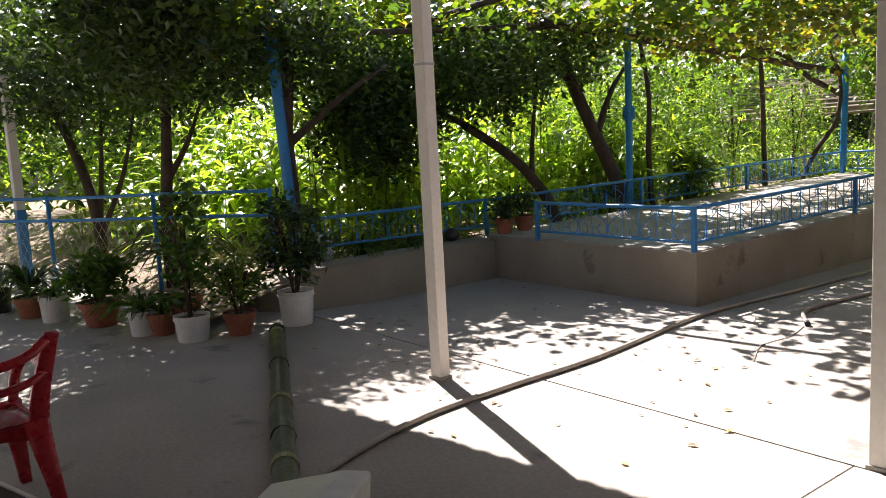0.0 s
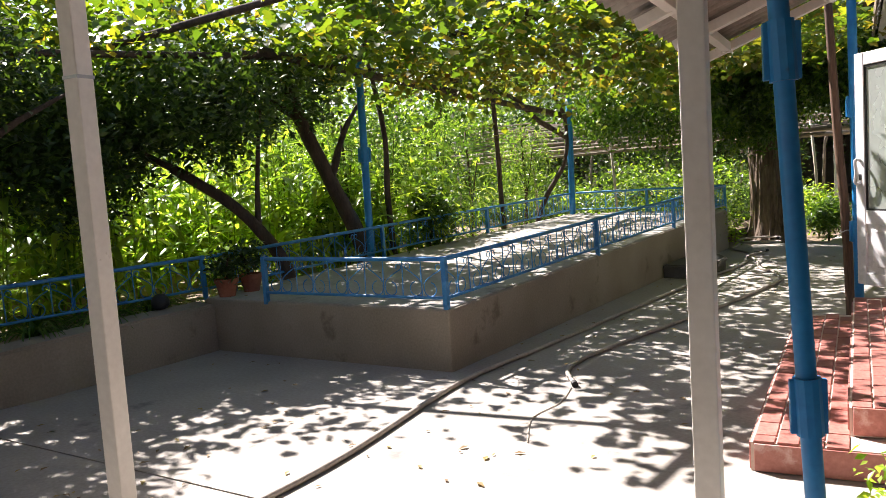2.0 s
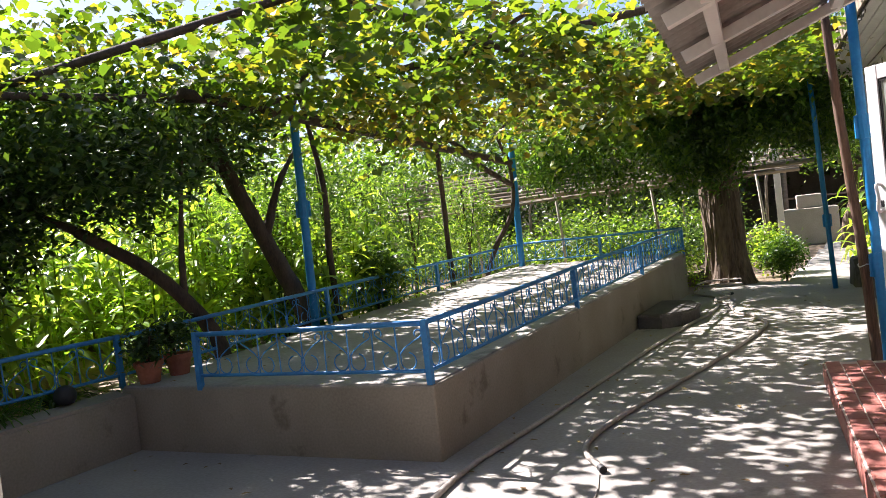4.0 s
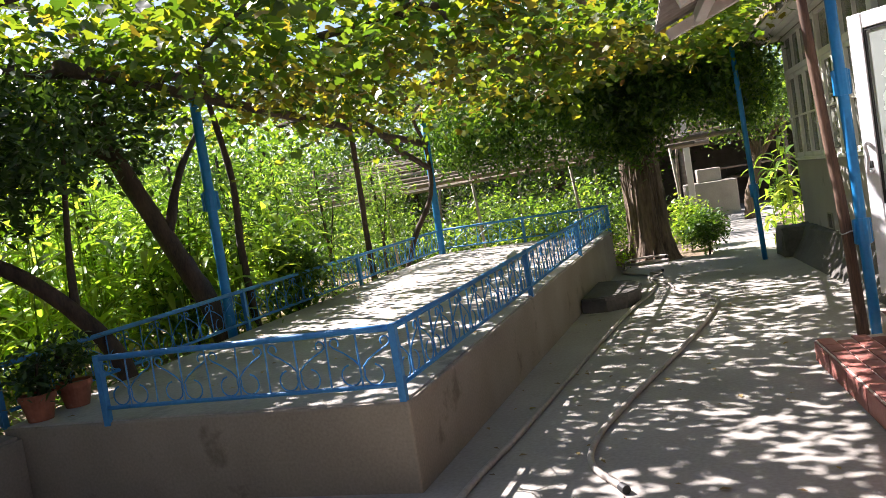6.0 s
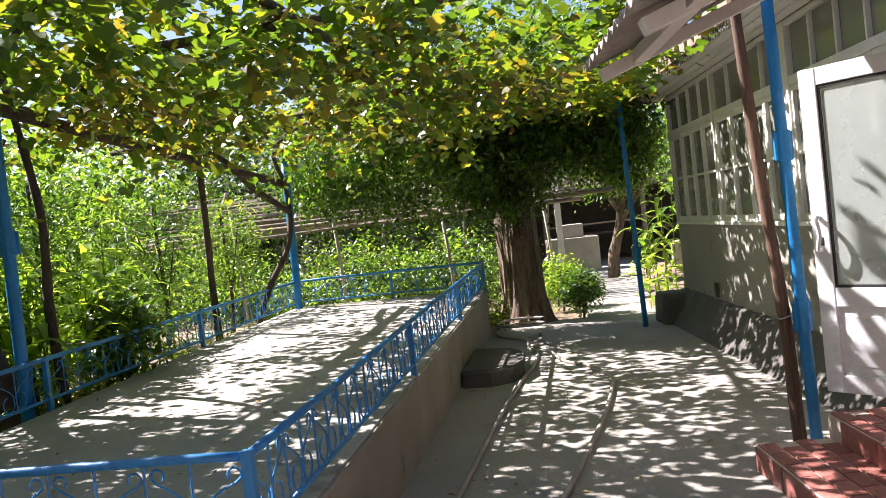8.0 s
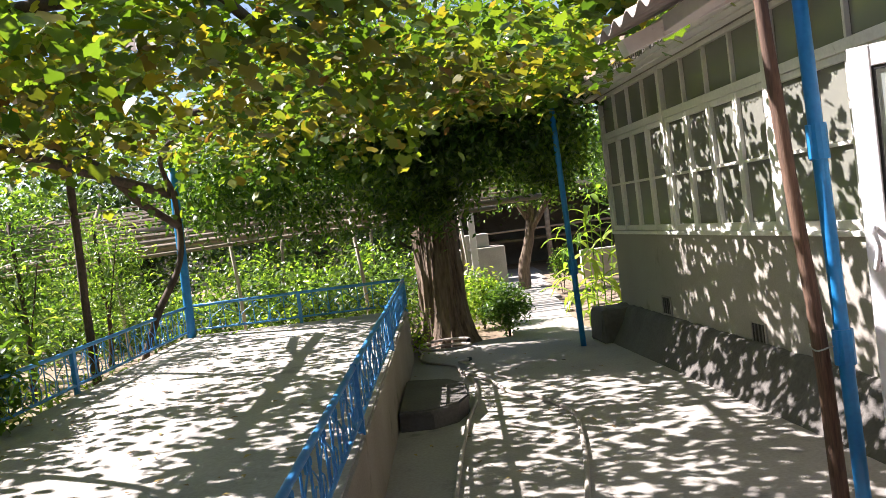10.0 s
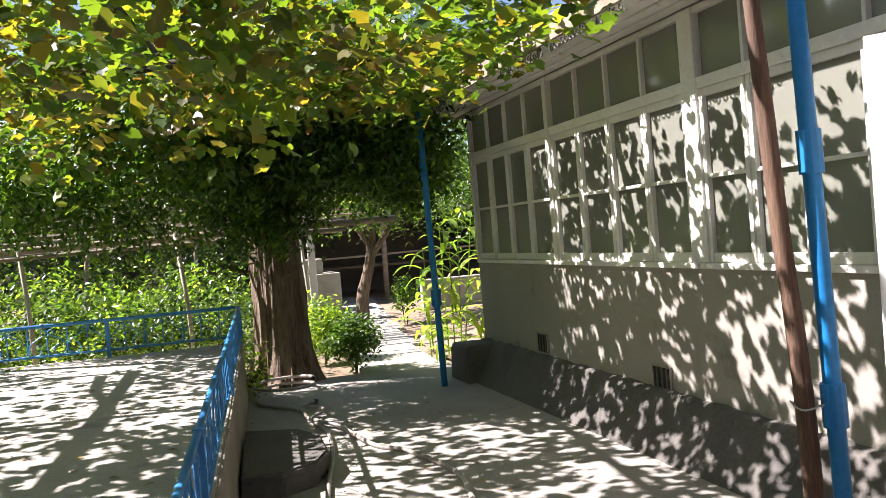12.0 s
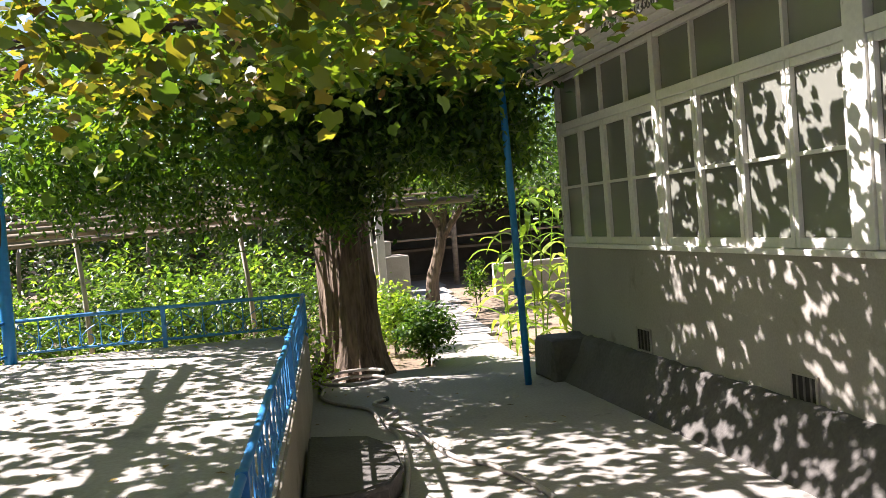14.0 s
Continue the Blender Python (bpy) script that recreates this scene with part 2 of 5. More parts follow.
LEAF_SHAPES = {
    "oval": (np.array([(0, -0.5, 0), (0.24, -0.05, 0.07), (0, 0.55, -0.05), (-0.24, -0.05, 0.07)]), ((0, 1, 2), (0, 2, 3))),
    "slim": (np.array([(0, -0.5, 0), (0.13, 0.0, 0.05), (0, 0.6, -0.12), (-0.13, 0.0, 0.05)]), ((0, 1, 2), (0, 2, 3))),
    "lobed": (np.array([(0, -0.02, -0.04), (0, -0.24, 0.0), (0.24, -0.42, -0.03), (0.45, -0.2, 0.05), (0.5, 0.12, -0.02), (0.29, 0.27, 0.05), (0, 0.56, -0.09),
                        (-0.29, 0.27, 0.05), (-0.5, 0.12, -0.02), (-0.45, -0.2, 0.05), (-0.24, -0.42, -0.03)]),
              tuple((0, i, i + 1) for i in range(1, 10)) + ((0, 10, 1),)),
}


def leaves(name, points, size, mat, parent=None, shape="oval", flat=0.5, seed=0, hang=0.0):
    """Many leaves as one mesh: one at each point, turned at random; flat: how much they face the sky; hang: how much their tips droop."""
    rng = np.random.default_rng(seed)
    pts = np.asarray(points, float)
    n = len(pts)
    tv, tf = LEAF_SHAPES[shape]
    nrm = rng.normal(size=(n, 3))
    nrm /= np.linalg.norm(nrm, axis=1)[:, None]
    nrm[:, 2] = np.abs(nrm[:, 2])
    nrm = nrm * (1 - flat) + np.array((0, 0, 1.0)) * flat
    nrm /= np.linalg.norm(nrm, axis=1)[:, None]
    ax = rng.normal(size=(n, 3)) + np.array((0, 0, -hang * 2))
    ax -= nrm * (ax * nrm).sum(1)[:, None]
    ax /= np.linalg.norm(ax, axis=1)[:, None] + 1e-9
    bx = np.cross(ax, nrm)
    s = (size * rng.uniform(0.55, 1.25, n))[:, None, None]
    v = pts[:, None, :] + s * (tv[None, :, 0, None] * bx[:, None] + tv[None, :, 1, None] * ax[:, None] + tv[None, :, 2, None] * nrm[:, None])
    f = (np.array(tf)[None] + (np.arange(n) * len(tv))[:, None, None]).reshape(-1, 3)
    return raw_mesh(name, v.reshape(-1, 3), f, mat, parent)


def raw_mesh(name, v, f, mat, parent=None):
    me = bpy.data.meshes.new(name)
    me.vertices.add(len(v))
    me.vertices.foreach_set("co", np.ascontiguousarray(v, dtype=np.float32).ravel())
    me.loops.add(f.size)
    me.loops.foreach_set("vertex_index", np.ascontiguousarray(f, dtype=np.int32).ravel())
    me.polygons.add(len(f))
    me.polygons.foreach_set("loop_start", np.arange(0, f.size, f.shape[1], dtype=np.int32))
    me.update(calc_edges=True)
    me.materials.append(mat)
    ob = new(name, me)
    if parent:
        ob.parent = parent
    return tagged(ob, kind="stuff") if parent is None else ob


def clumps(rng, centre, radii, n_clumps, per, spread, shell=0.35):
    """Leaf places in clumps scattered through an ellipsoid, more of them towards its skin."""
    d = rng.normal(size=(n_clumps, 3))
    d /= np.linalg.norm(d, axis=1)[:, None]
    r = rng.uniform(0, 1, n_clumps) ** shell
    c = np.array(centre) + d * r[:, None] * np.array(radii)
    p = c[:, None, :] + rng.normal(size=(n_clumps, per, 3)) * np.array(spread)
    return p.reshape(-1, 3)


def sheet_clumps(rng, x0, x1, y0, y1, z0, z1, n_clumps, per, spread, keep=None):
    c = np.stack((rng.uniform(x0, x1, n_clumps), rng.uniform(y0, y1, n_clumps), rng.uniform(z0, z1, n_clumps)), 1)
    if keep:
        c = c[[bool(keep(*q)) for q in c]]
    p = c[:, None, :] + rng.normal(size=(len(c), per, 3)) * np.array(spread)
    return p.reshape(-1, 3)


# ---------------------------------------------------------------- ground and yard
bm = bmesh.new()
bmesh.ops.create_grid(bm, x_segments=60, y_segments=60, size=300)
for v in bm.verts:
    v.co.z = -0.06
ground = tagged(part("ground", bm, SOIL), "bare brown earth of the yard and fields", "ground", kind="structure")

pavement = thing("pavement", "grey concrete yard paving with narrow joints", "paving", kind="structure")
for x0, x1, y0, y1 in ((-9, 2.456, -12, -2.415), (2.466, 5, -12, -2.415), (-9, 5, -2.4, 9.4)):
    part("slab", box(x0, x1, y0, y1, -0.1, 0), CONCRETE, pavement)

path = thing("path", "narrow pale concrete path between soil beds", "path", kind="structure")
for k in range(6):
    y = 9.43 + k * 2.2
    part("slab", box(1.35 + 0.1 * k, 2.35 + 0.14 * k, y, y + 2.18, -0.12, -0.012), CONCRETE, path)

# raised garden behind the platform
bm = bmesh.new()
bmesh.ops.create_grid(bm, x_segments=60, y_segments=70, size=1)
for v in bm.verts:
    x, y = -15.0 + v.co.x * 12.15, 4.0 + v.co.y * 22
    z = 0.34 + 0.05 * noise.noise((x * 0.6, y * 0.6, 0)) if y > -2.4 else 0.34 - min((-2.4 - y) * 0.35, 0.36)
    v.co = (x, y, z)
garden = tagged(part("garden_bed", bm, SOIL, smooth=True), "raised earth garden bed with dry soil", "garden bed", kind="structure")
bm = bmesh.new()
bmesh.ops.create_grid(bm, x_segments=30, y_segments=40, size=1)
for v in bm.verts:
    x, y = -1.42 + v.co.x * 1.44, 17 + v.co.y * 8.9
    v.co = (x, y, 0.26 + 0.05 * noise.noise((x, y, 3)))
tagged(part("garden_bed", bm, SOIL, smooth=True), "earth bed planted with dense shrubs", "garden bed", kind="structure")

# platform and the low wall beside it
def terrace_z(y):
    """The terrace top climbs a little towards the big tree."""
    return 0.49 + 0.0185 * y


def on_slope(bm):
    for v in bm.verts:
        if v.co.z > 0.3:
            v.co.z += 0.0185 * v.co.y
    return bm


platform = thing("platform", "raised concrete terrace with rendered grey sides", "terrace", kind="structure")
part("terrace_side", on_slope(box(-2.75, 0, 0, 8.4, -0.02, 0.48, 0.014)), RENDERED, platform)
part("terrace_slab", on_slope(box(-2.74, -0.018, 0.018, 8.39, 0.46, 0.49, 0.007)), CONCRETE, platform)

bm = bmesh.new()
line = [(-2.6, -0.01), (-2.6, -0.8), (-2.61, -1.7), (-2.7, -2.3), (-3.1, -2.65), (-3.6, -2.85)]
tops = [0.44, 0.44, 0.43, 0.39, 0.22, 0.1]
quads = []
for (x, y), z in zip(line, tops):
    quads.append([bm.verts.new((x, y, -0.02)), bm.verts.new((x, y, z)), bm.verts.new((x - 0.3, y + 0.06, z + 0.012)), bm.verts.new((x - 0.3, y + 0.06, -0.02))])
for a, b in zip(quads, quads[1:]):
    for k in range(4):
        bm.faces.new((a[k], b[k], b[(k + 1) % 4], a[(k + 1) % 4]))
bm.faces.new(quads[0])
bm.faces.new(quads[-1][::-1])
bmesh.ops.recalc_face_normals(bm, faces=bm.faces)
bmesh.ops.bevel(bm, geom=[e for e in bm.edges if abs(e.verts[0].co.z - e.verts[1].co.z) < 0.25 and e.verts[0].co.z > 0.05], offset=0.02, segments=2, affect="EDGES")
tagged(part("wall_low", bm, RENDERED), "low rendered retaining wall that tapers to the yard", "wall", kind="structure")

# the round-ended concrete ledge at the foot of the terrace
prof = [(0.02, 5.0), (0.3, 4.98), (0.5, 5.12), (0.6, 5.4), (0.58, 5.85), (0.42, 6.15), (0.02, 6.3)]
ledge = thing("concrete_ledge", "low dark round-ended concrete ledge against the terrace", "ledge")


def prism(outline, z0, z1, grow=0.0, bevel=0.02):
    bm = bmesh.new()
    cx, cy = sum(p[0] for p in outline) / len(outline), sum(p[1] for p in outline) / len(outline)
    pts = [(x if x < 0.03 else x + grow * (1 if x > cx else -1), y + grow * (1 if y > cy else -1)) for x, y in outline]
    lo = [bm.verts.new((x, y, z0)) for x, y in pts]
    hi = [bm.verts.new((x, y, z1)) for x, y in pts]
    bm.faces.new(hi)
    for k in range(len(pts)):
        j = (k + 1) % len(pts)
        bm.faces.new((lo[k], lo[j], hi[j], hi[k]))
    bmesh.ops.recalc_face_normals(bm, faces=bm.faces)
    bmesh.ops.bevel(bm, geom=[e for e in bm.edges if e.verts[0].co.z > z1 - 0.001 and e.verts[1].co.z > z1 - 0.001], offset=bevel, segments=3, affect="EDGES")
    return bm


part("ledge_body", prism(prof, -0.02, 0.125, 0.0, 0.004), PLINTH, ledge)
part("ledge_top", prism(prof, 0.127, 0.17, 0.015, 0.015), PLINTH, ledge)


# ---------------------------------------------------------------- railings
def scroll_mesh():
    bm = bmesh.new()
    for s in (-1, 1):
        pts = []
        for a in range(80, -201, -28):
            pts.append((s * (0.066 + 0.056 * math.cos(radians(a))), 0, 0.14 + 0.056 * math.sin(radians(a))))
        pts += [(s * 0.01, 0, 0.185), (s * 0.04, 0, 0.22), (s * 0.1, 0, 0.262), (s * 0.15, 0, 0.288)]
        for a in range(-20, 221, 40):
            pts.append((s * (0.145 + 0.026 * math.cos(radians(a))), 0, 0.314 + 0.026 * math.sin(radians(a))))
        tube(pts, 0.005, 4, bm)
    me = bpy.data.meshes.new("scroll")
    bm.to_mesh(me)
    bm.free()
    me.materials.append(BLUE_RAIL)
    return me


def mesh_of(name, bm, mat):
    me = bpy.data.meshes.new(name)
    bm.to_mesh(me)
    bm.free()
    me.materials.append(mat)
    return me


SCROLL = scroll_mesh()
BAR = mesh_of("bar", tube([(0, 0, 0.07), (0, 0, 0.37)], 0.006, 4), BLUE_RAIL)
POST = mesh_of("post", box(-0.02, 0.02, -0.02, 0.02, -0.03, 0.395, 0.003), BLUE_RAIL)


def railing(a, b, z, posts, label, z1=None):
    """A low wrought railing from a to b, standing on height z, with posts at the given distances."""
    a, b = Vector((*a, z)), Vector((*b, z if z1 is None else z1))
    d = b - a
    length = d.length
    rot = d.to_track_quat("X", "Z").to_matrix().to_4x4()
    r = thing("railing", label, "railing", "blue terrace railings", at=Matrix.Translation(a) @ rot)
    rng = random.Random(int(length * 100))
    part("top_rail", tube([(length * k / 8, rng.uniform(-0.004, 0.004), 0.375 + rng.uniform(-0.004, 0.004)) for k in range(9)], 0.018, 8), BLUE_RAIL, r, smooth=True)
    part("bottom_rail", tube([(length * k / 8, rng.uniform(-0.004, 0.004), 0.075) for k in range(9)], 0.013, 6), BLUE_RAIL, r, smooth=True)
    for p in posts:
        share("post", POST, pose(p, 0, 0), r)
    n = max(2, round(length / 0.182))
    step = length / n
    for k in range(1, n):
        share("bar", BAR, pose(k * step, 0, 0, 0, rng.uniform(-1.5, 1.5), 0), r)
        if k % 2:
            share("scroll", SCROLL, pose(k * step, 0.007, 0, 0, rng.uniform(-2, 2), 0), r)
    return r


railing((-0.035, 0.03), (-0.015, 8.34), 0.49, (0, 2.97, 5.6, 8.29), "long low blue scrolled iron railing on the terrace edge", terrace_z(8.34))
railing((-1.93, 0.01), (-0.065, 0.03), 0.49, (0, ), "short blue scrolled iron railing across the terrace end")
railing((-2.62, 8.36), (-0.045, 8.37), terrace_z(8.36), (1.3, ), "blue scrolled iron railing at the far terrace end")
railing((-2.83, 0.15), (-2.68, 8.3), 0.49, (0.3, 2.7, 5.2), "blue scrolled iron railing along the garden side of the terrace", terrace_z(8.3))
railing((-3.3, -1.95), (-2.84, 0.13), 0.45, (0.05, 2.1), "blue scrolled iron railing above the low wall", 0.49)


# ---------------------------------------------------------------- pergola posts and poles
def steel_post(x, y, z0, z1, top, label, r=0.05, joints=(), mat=None):
    """A round painted post from its foot to its top, with welded sleeves."""
    a, b = Vector((x, y, z0)), Vector((*top, z1))
    p = thing("pergola_post", label, "post", "blue pergola posts", at=Matrix.Translation(a))
    d = b - a
    part("shaft", tube([d * (k / 6) for k in range(7)], r, 12), mat or BLUE, p, smooth=True)
    for z in joints:
        c = d * ((z - z0) / (z1 - z0))
        u = d.normalized()
        part("sleeve", tube([c - u * 0.09, c + u * 0.09], r * 1.35, 12), BLUE, p)
        bm = box(-r * 1.75, r * 1.75, -0.012, 0.012, -0.085, 0.085, 0.003)
        bmesh.ops.transform(bm, matrix=Matrix.Translation(c) @ Matrix.Rotation(0.4, 4, "Z"), verts=bm.verts)
        part("flange", bm, BLUE, p)
    return p


steel_post(-2.85, 2.68, 0.47, 3.0, (-2.86, 2.72), "bright blue steel post rising from the terrace edge", 0.046, (1.8,))
steel_post(-2.66, 8.27, 0.62, 2.72, (-2.63, 8.27), "bright blue steel post at the far terrace corner", 0.055)
steel_post(2.045, 7.99, -0.02, 2.9, (1.975, 7.88), "slim leaning blue steel post near the house corner", 0.034, (0.95,))
steel_post(2.51, 2.5, -0.02, 3.2, (2.475, 2.57), "bright blue steel post standing behind the red steps", 0.037, (0.8, 1.84))
steel_post(2.912, -2.4, -0.02, 3.0, (2.772, -2.4), "bright blue steel pipe with clamps beside the steps", 0.031, (0.72, 1.8))
steel_post(-3.38, -2.05, 0.05, 2.95, (-3.35, -2.2), "bright blue steel post at the edge of the flower pots", 0.055)


def square_pole(x, y, z0, z1, w, label, top=None):
    bm = box(-w / 2, w / 2, -w / 2, w / 2, 0, z1 - z0, 0.006)
    if top:
        for v in bm.verts:
            k = v.co.z / (z1 - z0)
            v.co.x += (top[0] - x) * k
            v.co.y += (top[1] - y) * k
    p = thing("porch_pole", label, "pole", "porch poles", at=pose(x, y, z0, 0, 0, 7))
    part("shaft", bm, CREAM, p)
    part("base_collar", box(-w * 0.62, w * 0.62, -w * 0.62, w * 0.62, 0.0, 0.02, 0.004), CONCRETE, p)
    bm = box(-w * 0.53, w * 0.53, -w * 0.53, w * 0.53, 2.03, 2.045)
    part("wire_tie", bm, STEEL, p)
    return p


square_pole(-0.03, -2.83, 0, 3.12, 0.09, "cream painted square steel porch pole")
square_pole(2.555, -2.35, 0, 3.12, 0.086, "cream painted square steel porch pole beside the blue pipe")
fence_pole = square_pole(-6.4, -4.04, 0, 3.2, 0.1, "cream painted square pole with a blue foot by the garden fence")
part("painted_foot", box(-0.053, 0.053, -0.053, 0.053, 0.02, 1.02, 0.006), BLUE_RAIL, fence_pole, "blue painted foot")

brown = thing("wooden_pole", "rough brown wooden pole leaning beside the blue post", "pole", at=pose(2.435, 2.59, -0.02))
part("shaft", tube(smooth_line([(0, 0, 0), (-0.03, -0.01, 0.9), (-0.085, 0.0, 1.7), (-0.15, 0.02, 3.1)], 4), [0.042 - 0.0007 * k for k in range(13)], 9, wobble=0.07, seed=4), POLE_WOOD, brown, smooth=True)
for z, o in ((0.82, -0.03), (2.75, -0.01)):
    pts = [(0.045 * math.cos(a) * 1.6 + (0.0 if z < 1 else -0.14), 0.08 * math.sin(a) + o + 0.02, z + 0.012 * math.sin(3 * a)) for a in np.linspace(0, 4 * math.pi, 26)]
    part("wire", tube(pts, 0.004, 4), STEEL, brown)


# ---------------------------------------------------------------- the house: local x runs north along its front, y out towards the yard
HOUSE = Matrix.Translation((3.496, 0, 0)) @ Matrix.Rotation(radians(95.88), 4, "Z")


def hbox(x0, x1, y0, y1, z0, z1, bevel=0.0):
    return box(x0, x1, y0, y1, z0, z1, bevel, m=HOUSE)


END = 8.42
wall = thing("wall_front", "grey-beige plastered house front below its long window band", "wall", kind="structure")
part("lower_wall", hbox(2.5, END, -0.3, 0, -0.05, 1.26), PLASTER, wall)
part("upper_wall", hbox(-1.9, END, -0.3, 0, 2.93, 3.2), PLASTER, wall)
part("door_side_wall", hbox(-1.9, 0.95, -0.3, 0, -0.05, 2.928), PLASTER, wall)
part("door_head", hbox(0.952, 1.858, -0.3, -0.01, 2.48, 2.928), PLASTER, wall)
part("door_side_wall", hbox(1.86, 2.498, -0.3, 0, -0.05, 2.928), PLASTER, wall)
part("entry_return", hbox(1.93, 2.05, 0.002, 0.25, 0.29, 2.93, 0.004), PLASTER, wall)
part("entry_return", hbox(-0.95, 0.87, 0.002, 0.25, 0.29, 2.93, 0.004), PLASTER, wall)
part("entry_head", hbox(0.872, 1.928, 0.002, 0.25, 2.46, 2.93, 0.004), PLASTER, wall)
wall2 = tagged(part("wall_end", hbox(END - 0.3, END, -6, -0.302, -0.05, 3.2), PLASTER), "plain plastered end wall of the house", "wall", kind="structure")
tagged(part("wall_back", hbox(-1.9, END - 0.302, -6.2, -6.0, -0.05, 3.2), PLASTER), "plain plastered back wall of the house", "wall", kind="structure")
tagged(part("floor", hbox(-1.59, END - 0.302, -5.998, -0.302, 0.2, 0.33), GREY_WOOD), "plain wooden floor inside the house", "floor", kind="structure")
tagged(part("ceiling", hbox(-1.59, END - 0.302, -5.998, -0.302, 2.95, 3.0), WHITE_FRAME), "plain pale ceiling inside the house", "ceiling", kind="structure")

tagged(part("wall_south", hbox(-1.9, -1.6, -5.998, -0.302, -0.05, 3.2), PLASTER), "plain plastered south wall of the house", "wall", kind="structure")

# rough dark plinth with a bulky end
bm = bmesh.new()
rng = random.Random(7)
cols = []
n = 150
for k in range(n + 1):
    x = 2.5 + (END - 2.5) * k / n
    lump = noise.noise((x * 5.5, 1.0, 0)) + 0.5 * noise.noise((x * 14, 4.0, 0))
    t = 0.36 + 0.035 * k / n + 0.02 * lump
    o = 0.075 + 0.028 * lump
    cols.append([bm.verts.new(q) for q in ((x, 0.002, t + 0.02), (x, o * 0.7, t + 0.012), (x, o + 0.012, t - 0.02), (x, 0.15 + 0.02 * lump, t * 0.55),
                                           (x, 0.23 + 0.012 * noise.noise((x * 7, 9, 0)), t * 0.25), (x, 0.31 + 0.012 * noise.noise((x * 9, 2, 0)), -0.02))])
for a, b in zip(cols, cols[1:]):
    for k in range(5):
        bm.faces.new((a[k], b[k], b[k + 1], a[k + 1]))
bm.faces.new(cols[-1])
bm.faces.new(cols[0][::-1])
bmesh.ops.transform(bm, matrix=HOUSE, verts=bm.verts)
tagged(part("plinth", bm, PLINTH, smooth=True), "rough dark cement plinth along the house front", "plinth", kind="structure")
bm = box(8.0, 8.52, 0.03, 0.4, -0.03, 0.4, 0.06)
for v in bm.verts:
    v.co.y *= 1 + 0.06 * rng.uniform(-1, 1)
    v.co.z *= 1 + 0.04 * rng.uniform(-1, 1)
bmesh.ops.transform(bm, matrix=HOUSE, verts=bm.verts)
tagged(part("plinth_block", bm, PLINTH), "dark rough cement block at the house corner", "block", kind="structure")

# two vent holes in the wall; a flush dark plate paints each hole's shade
for x, z in ((6.9, 0.51), (4.95, 0.46)):
    v = thing("wall_vent", "small square vent hole in the plaster", "vent", "wall vents", at=HOUSE @ pose(x, 0, z))
    part("cavity", box(-0.115, 0.115, 0.003, 0.006, -0.09, 0.09), HOLE_SHADE, v)
    for q in ((-0.125, -0.105, -0.1, 0.1), (0.105, 0.125, -0.1, 0.1)):
        part("frame_edge", box(q[0], q[1], 0.002, 0.016, q[2], q[3], 0.003), PLASTER, v)
    for q in ((-0.105, 0.105, 0.085, 0.1), (-0.105, 0.105, -0.1, -0.085)):
        part("frame_edge", box(q[0], q[1], 0.002, 0.016, q[2], q[3], 0.003), PLASTER, v)
    for k in range(3):
        part("grille_bar", box(-0.07 + 0.06 * k, -0.055 + 0.06 * k, 0.004, 0.012, -0.084, 0.084), PLINTH, v)


def window_unit(x0, x1, wide, name):
    """Four narrow casements with a bar across each, four lights above, in old white frames."""
    w = thing(name, "old white wooden window of four casements with dusty panes", "window", "house windows", "structure", at=HOUSE)
    part("window_sill", box(x0, x1, -0.1, 0.034, 1.262, 1.3, 0.006), WHITE_FRAME, w)
    part("mullion", box(x0, x0 + wide, -0.12, 0.022, 1.302, 2.926, 0.006), WHITE_FRAME, w)
    part("transom", box(x0 + wide, x1, -0.1, 0.016, 2.405, 2.48, 0.006), WHITE_FRAME, w)
    part("head", box(x0 + wide, x1, -0.1, 0.012, 2.885, 2.927, 0.004), WHITE_FRAME, w)
    step = (x1 - x0 - wide) / 4
    rng = random.Random(int(x0 * 31))
    for k in range(4):
        a, b = x0 + wide + k * step, x0 + wide + (k + 1) * step
        f = new("casement")
        f.parent = w
        f.matrix_basis = pose(0, rng.uniform(-0.006, 0.004), 0)
        for q in ((a + 0.004, a + 0.04, 1.303, 2.403), (b - 0.04, b - 0.004, 1.303, 2.403)):
            part("stile", box(q[0], q[1], -0.06, 0.004, q[2], q[3], 0.004), WHITE_FRAME, f)
        for z, h in ((1.303, 0.06), (2.353, 0.05), (1.838, 0.024)):
            part("bar", box(a + 0.041, b - 0.041, -0.05, 0.0, z, z + h, 0.003), WHITE_FRAME, f)
        for z0, z1 in ((1.364, 1.837), (1.863, 2.352)):
            part("pane", box(a + 0.041, b - 0.041, -0.034, -0.029, z0, z1), GLASS, f)
        if k:
            part("glazing_bar", box(a - 0.013, a + 0.013, -0.05, 0.006, 2.481, 2.884, 0.003), WHITE_FRAME, w)
        part("pane", box(a + 0.015, b - 0.015, -0.034, -0.029, 2.482, 2.884), GLASS, w)
    return w


